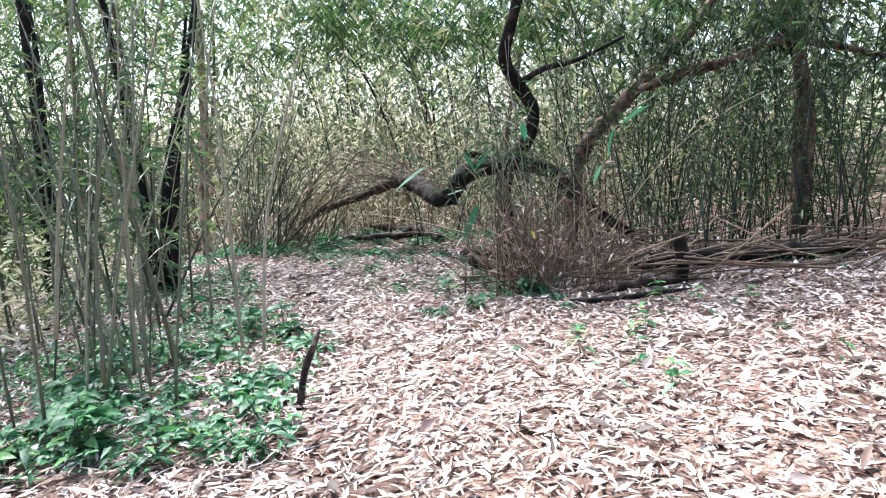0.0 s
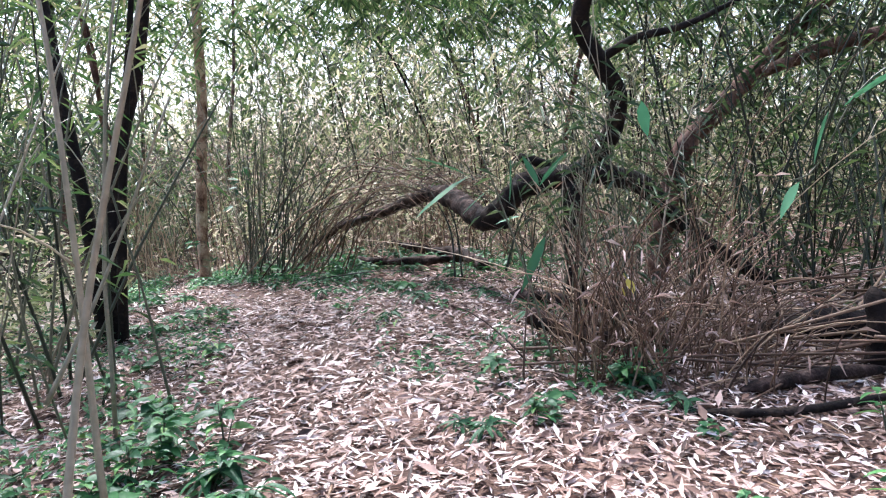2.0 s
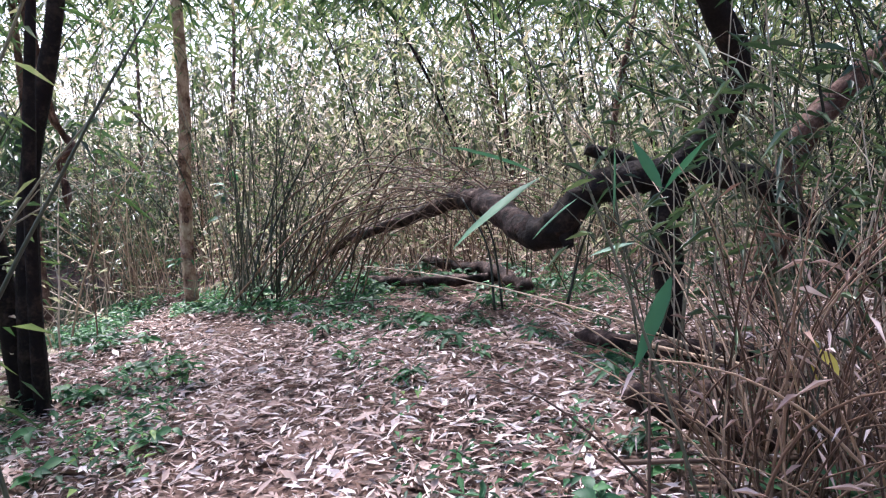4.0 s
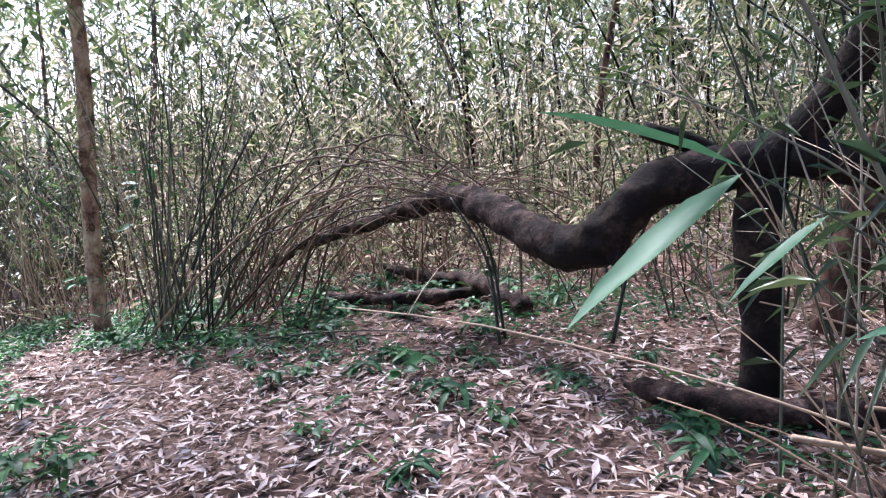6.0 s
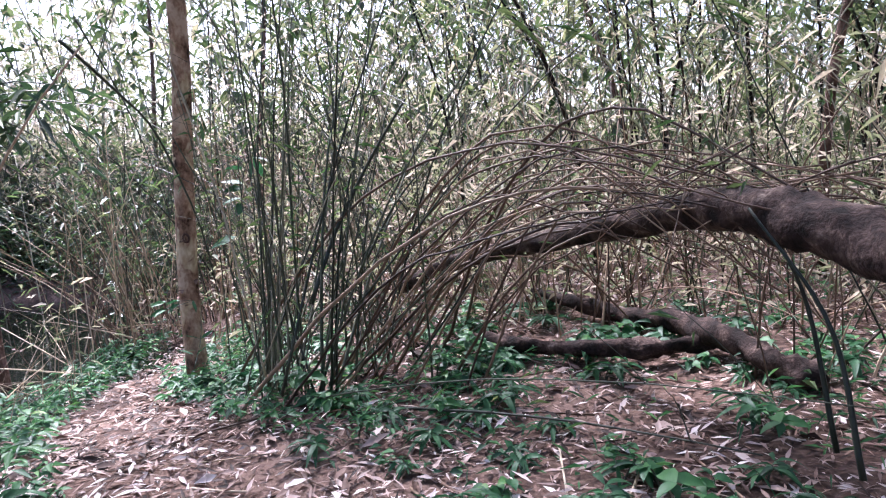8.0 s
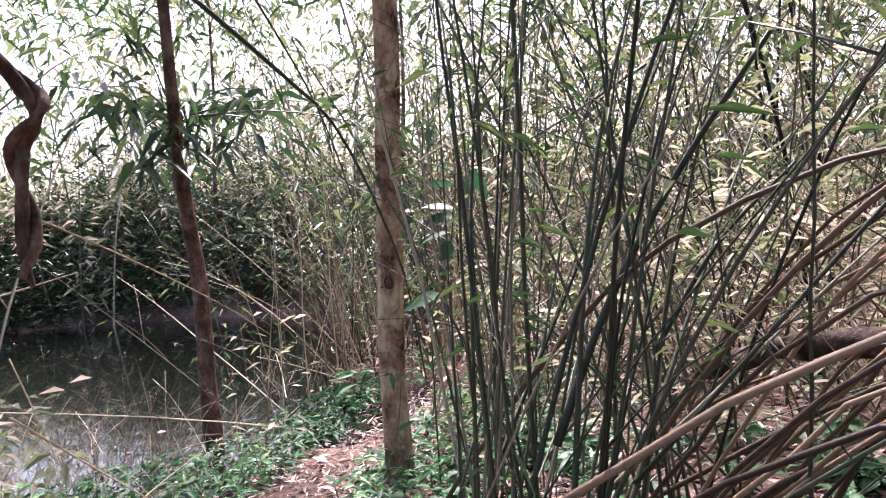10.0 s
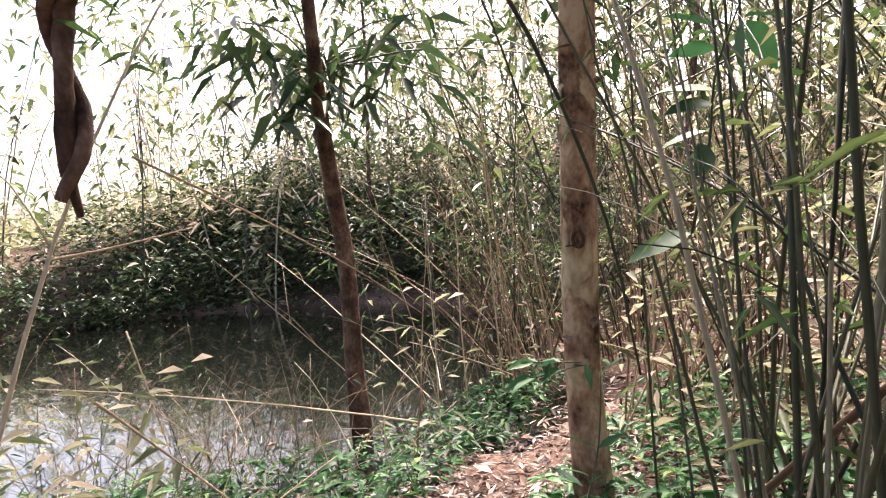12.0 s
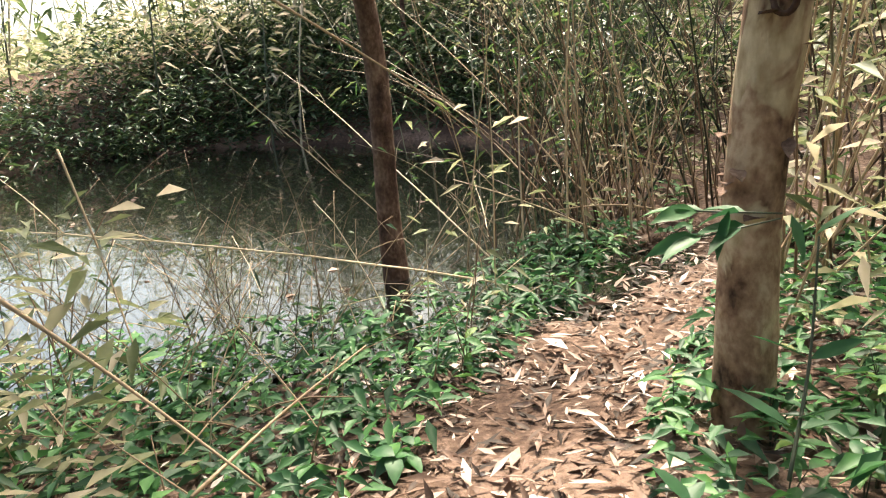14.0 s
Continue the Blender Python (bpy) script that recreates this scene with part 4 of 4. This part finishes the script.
cover("bank_shrubs", 16000, (-20, -8.0, 14.2, 22), lambda x, y: (pond_distance(x, y) > POND_R - 0.5) * (pond_distance(x, y) < POND_R + 3) * 1.0, (0, 1), 0.17, 0.34, DARKLEAF,
      "dark low leaves covering the pond's far bank", (0, 0.95), lambda p, k: np.maximum(WATER_Z - p[:, 2], 0) + rng.uniform(0.0, 0.55, k))
cover("ground_cover", 9000, (-3.6, -0.7, 3, 8), lambda x, y: (path_distance(x, y) > 0.6) * (0.15 + 0.85 * patches(x, y, 2.3, 0.0)), (0.01, 0.14), 0.065, 0.42, GREEN, "low green seedlings between the fallen leaves", (0.1, 1))
cover("ground_cover", 9000, (-5, 1, 8, 13), lambda x, y: (path_distance(x, y) > 0.5) * (0.1 + 0.6 * patches(x, y, 2.0, 0.2)), (0.01, 0.14), 0.1, 0.14, GREEN, "thin green grass between the fallen leaves", (0.1, 0.9))
cover("bank_herbs", 9000, (-8.6, -4, 10.2, 15), lambda x, y: (pond_distance(x, y) > POND_R - 0.2) * (path_distance(x, y) > 0.4) * 0.9, (0.01, 0.2), 0.1, 0.36, GREEN, "dense small green leaves along the bank", (0, 0.9))


def far_thicket():
    """The woods all round, seen between the nearer stems."""
    b, s = Build(), Build()
    for _ in range(1300):
        a = rng.uniform(0, 2 * math.pi)
        r = rng.uniform(15, 34)
        x, y = -5 + r * math.cos(a), 8 + r * math.sin(a)
        if x < -17 and 6 < y < 18 and rng.uniform() < 0.8:  # the open end of the pond
            continue
        g = ground_z(x, y)
        line = cane_line((x, y, g), rng.uniform(0, 6.3), rng.uniform(0, 0.3), rng.uniform(4, 9), rng.uniform(0, 0.7), 7)
        s.tube(line, np.linspace(0.03, 0.01, 7), 3, rng.uniform(0.2, 1), cap=False)
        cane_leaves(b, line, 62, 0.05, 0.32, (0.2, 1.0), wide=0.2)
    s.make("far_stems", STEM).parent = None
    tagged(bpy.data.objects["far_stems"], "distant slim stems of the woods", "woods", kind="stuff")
    tagged(b.make("far_foliage", SUNLITLEAF), "distant foliage of the woods with sunlit brightness in its colour", "woods", kind="stuff")


far_thicket()


def leaf_wall():
    """Tall leafy growth closing the view all round, thinner towards its top."""
    b = Build()
    k = 84000
    a, r = rng.uniform(0, 2 * math.pi, k), rng.uniform(14, 25, k)
    lump = patches(a * 9, r * 0.8, 1.0, -1.2)
    keep = rng.uniform(0, 1, k) < 0.25 + 0.75 * lump
    a, r = a[keep], r[keep]
    x, y = -4 + r * np.cos(a), 7 + r * np.sin(a)
    z = height(x, y) + 0.3 + 9.0 * rng.uniform(0, 1, len(x)) ** 1.15
    # thin over the pond, where the sky shows
    ok = (pond_distance(x, y) > POND_R + 1.2) & (rng.uniform(0, 1, len(x)) < np.where(x > -8.5, 1, np.where((x < -15) & (y > 6) & (y < 18), 0.35, 0.7)))
    x, y, z = x[ok], y[ok], z[ok]
    k = len(x)
    a = rng.uniform(0, 2 * math.pi, k)
    ln = rng.uniform(0.2, 0.5, k)
    b.leaves(np.stack([x, y, z], 1), np.stack([np.cos(a), np.sin(a), rng.uniform(-1, 0.3, k)], 1), ln, ln * 0.42, np.clip(rng.normal(0.35, 0.25, k), 0, 1), 0.4)
    tagged(b.make("leaf_wall", WOODLEAF), "green foliage of the surrounding woods", "woods", kind="stuff")


leaf_wall()
cover("far_growth", 9000, (-42, -17, -6, 20), lambda x, y: (pond_distance(x, y) > POND_R + 1) * 1.0, (0, 1), 0.4, 0.36, SUNLITLEAF, "low growth of the slope, leaves coloured as if in sun", (0.0, 0.8), lambda p, k: rng.uniform(0, 1, k) ** 1.5 * 1.4)
cover("floating_leaves", 1500, (-20, -6.5, 8.5, 20.5), lambda x, y: (pond_distance(x, y) < POND_R + 0.2) * patches(x, y, 1.4, 0.3), (0, 1), 0.09, 0.4, LITTER, "fallen leaves floating on the pond", (0, 0.6), lambda p, k: WATER_Z + 0.004 - p[:, 2])
for x, y in ((-7.3, 11.3), (-7.8, 12.3), (-7.0, 12.3), (-8.2, 13.4), (-8.5, 14.8), (-8.3, 10.6), (-9.4, 11.8), (-6.8, 10.8)):
    cane_clump(x, y, 16, (0.5, 1.5), 0.25, 0.5, (0.003, 0.006), 1, 0.3, 0.1, dry=True, bend=(0.2, 1.0), label="dry stalks standing at the pond's edge", group="stalks at the pond", twigs=1, foliage=DARKLEAF)


def canopy():
    """Leafy bamboo tops overhead."""
    b = Build()
    for _ in range(900):
        x, y = rng.uniform(-10, 7), rng.uniform(5, 14)
        z = rng.uniform(3.3, 7.5)
        if x + 0.34 * z > -1.4 and y - 0.58 * z < 5.2:  # the open patch that the sun reaches
            continue
        c = np.array([x, y, z])
        k = 60
        a = rng.uniform(0, 2 * math.pi, k)
        ln = rng.uniform(0.1, 0.24, k)
        b.leaves(c + rng.normal(0, 1, (k, 3)) * (0.45, 0.45, 0.25), np.stack([np.cos(a), np.sin(a), rng.uniform(-0.8, 0.2, k)], 1), ln, ln * 0.15, rng.uniform(0, 1, k), 0.4)
    tagged(b.make("canopy", BAMBOOLEAF), "green bamboo foliage hanging overhead", "foliage", kind="stuff")


canopy()


# ---- slim dark stems and hanging sprays behind the fallen trunk ----
for _ in range(46):
    x, y = rng.uniform(-7.5, 8), rng.uniform(13.2, 19)
    if path_distance(x, y) < 0.7 or not dry_ground(x, y):
        continue
    g, dx, dy, tall = ground_z(x, y), rng.normal(0, 0.7), rng.normal(0, 0.5), rng.uniform(4.5, 7.5)
    w = rng.uniform(0.014, 0.04)
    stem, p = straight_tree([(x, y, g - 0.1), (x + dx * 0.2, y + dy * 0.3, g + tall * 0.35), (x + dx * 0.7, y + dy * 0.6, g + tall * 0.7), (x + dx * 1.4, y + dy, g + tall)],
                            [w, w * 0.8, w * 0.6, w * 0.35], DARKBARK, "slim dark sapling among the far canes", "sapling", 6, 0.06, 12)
    for i in (6, 9):
        crown(stem, p[i], 60, (0.6, 0.6, 0.45), 0.19, WOODLEAF, 0.28, 0.5, (0.1, 1.0), 6)


def hanging_spray(x, y, z, az, length, leaves=60):
    """A thin bamboo branch that arches over and hangs, with narrow drooping leaves."""
    ob = thing("bamboo_branch", (x, y, z), "thin arching bamboo branch with narrow dark leaves", "bamboo", "hanging bamboo branches")
    s, l = Build(), Build()
    line = cane_line((x, y, z), az, 1.0, length, 1.4, 9)
    s.tube(line, np.linspace(0.006, 0.002, 9), 4, 0.15)
    cane_leaves(l, line, leaves, 0.15, 0.15, (0.0, 0.8), 0.9, 0.12)
    s.make("stem", STEM, ob, (x, y, z))
    l.make("leaves", BAMBOOLEAF, ob, (x, y, z))


for _ in range(60):
    x, y = rng.uniform(-1.6, 3.2), rng.uniform(8.8, 12)
    hanging_spray(x, y, rng.uniform(2.7, 3.9), rng.uniform(0, 2 * math.pi), rng.uniform(0.8, 1.6))
for _ in range(14):
    hanging_spray(rng.uniform(2.0, 5.0), rng.uniform(7.6, 9.5), rng.uniform(2.4, 3.4), rng.uniform(0, 2 * math.pi), rng.uniform(0.7, 1.4), 45)


# ---- loose bark and a knot on the tan tree ----
def bark_flakes():
    for _ in range(26):
        z, a = rng.uniform(0.35, 2.6), rng.uniform(0, 2 * math.pi)
        cx, cy = np.interp(z, [0.5, 1.2, 1.8, 2.6], [-4.49, -4.43, -4.34, -4.2]), np.interp(z, [0.5, 1.2, 1.8, 2.6], [12.66, 12.66, 12.6, 12.5])
        out = np.array([math.cos(a), math.sin(a), 0])
        side = np.array([-math.sin(a), math.cos(a), 0])
        b = Build()
        b.leaves([np.array([cx, cy, z]) + out * 0.078], [side * rng.choice([-1, 1]) + out * 0.5 + (0, 0, rng.normal(0, 0.3))], rng.uniform(0.04, 0.09), rng.uniform(0.03, 0.07), 0.5, 0.1, True, np.array([[0, 0, 1.0]]))
        b.make("bark_flake", REDBARK, tan, np.array(tan.location))
    k = Build()
    turn = np.linspace(0, 2 * math.pi, 15)
    mid = np.array([-4.40, 12.572, 1.02])
    ring = mid + np.stack([0.03 * np.cos(turn), -0.004 * np.cos(turn), 0.036 * np.sin(turn)], 1)
    k.tube(ring, 0.009, 6, lump=0.15, cap=False)
    k.make("knot", REDBARK, tan, np.array(tan.location), True)


bark_flakes()


def stalk_tangle():
    """Thin dry stalks that lean across each other over the herbs of the bank."""
    b = Build()
    for _ in range(120):
        x, y = rng.uniform(-7.6, -5.2), rng.uniform(10.9, 13.6)
        if path_distance(x, y) < 0.55:
            continue
        line = cane_line((x, y, ground_z(x, y) - 0.02), rng.uniform(0, 6.3), rng.uniform(0.2, 1.1), rng.uniform(0.3, 1.1), rng.uniform(0, 0.7), 6)
        if path_distance(line[:, 0], line[:, 1]).min() < 0.4:
            continue
        b.tube(line, np.linspace(0.0045, 0.002, 6), 4, rng.uniform(0.3, 1.0))
    tagged(b.make("dry_stalks", DRYSTEM, None, (-6.2, 12.2, 0)), "tangle of thin dry stalks over the bank's herbs", "stalks", kind="stuff")


stalk_tangle()
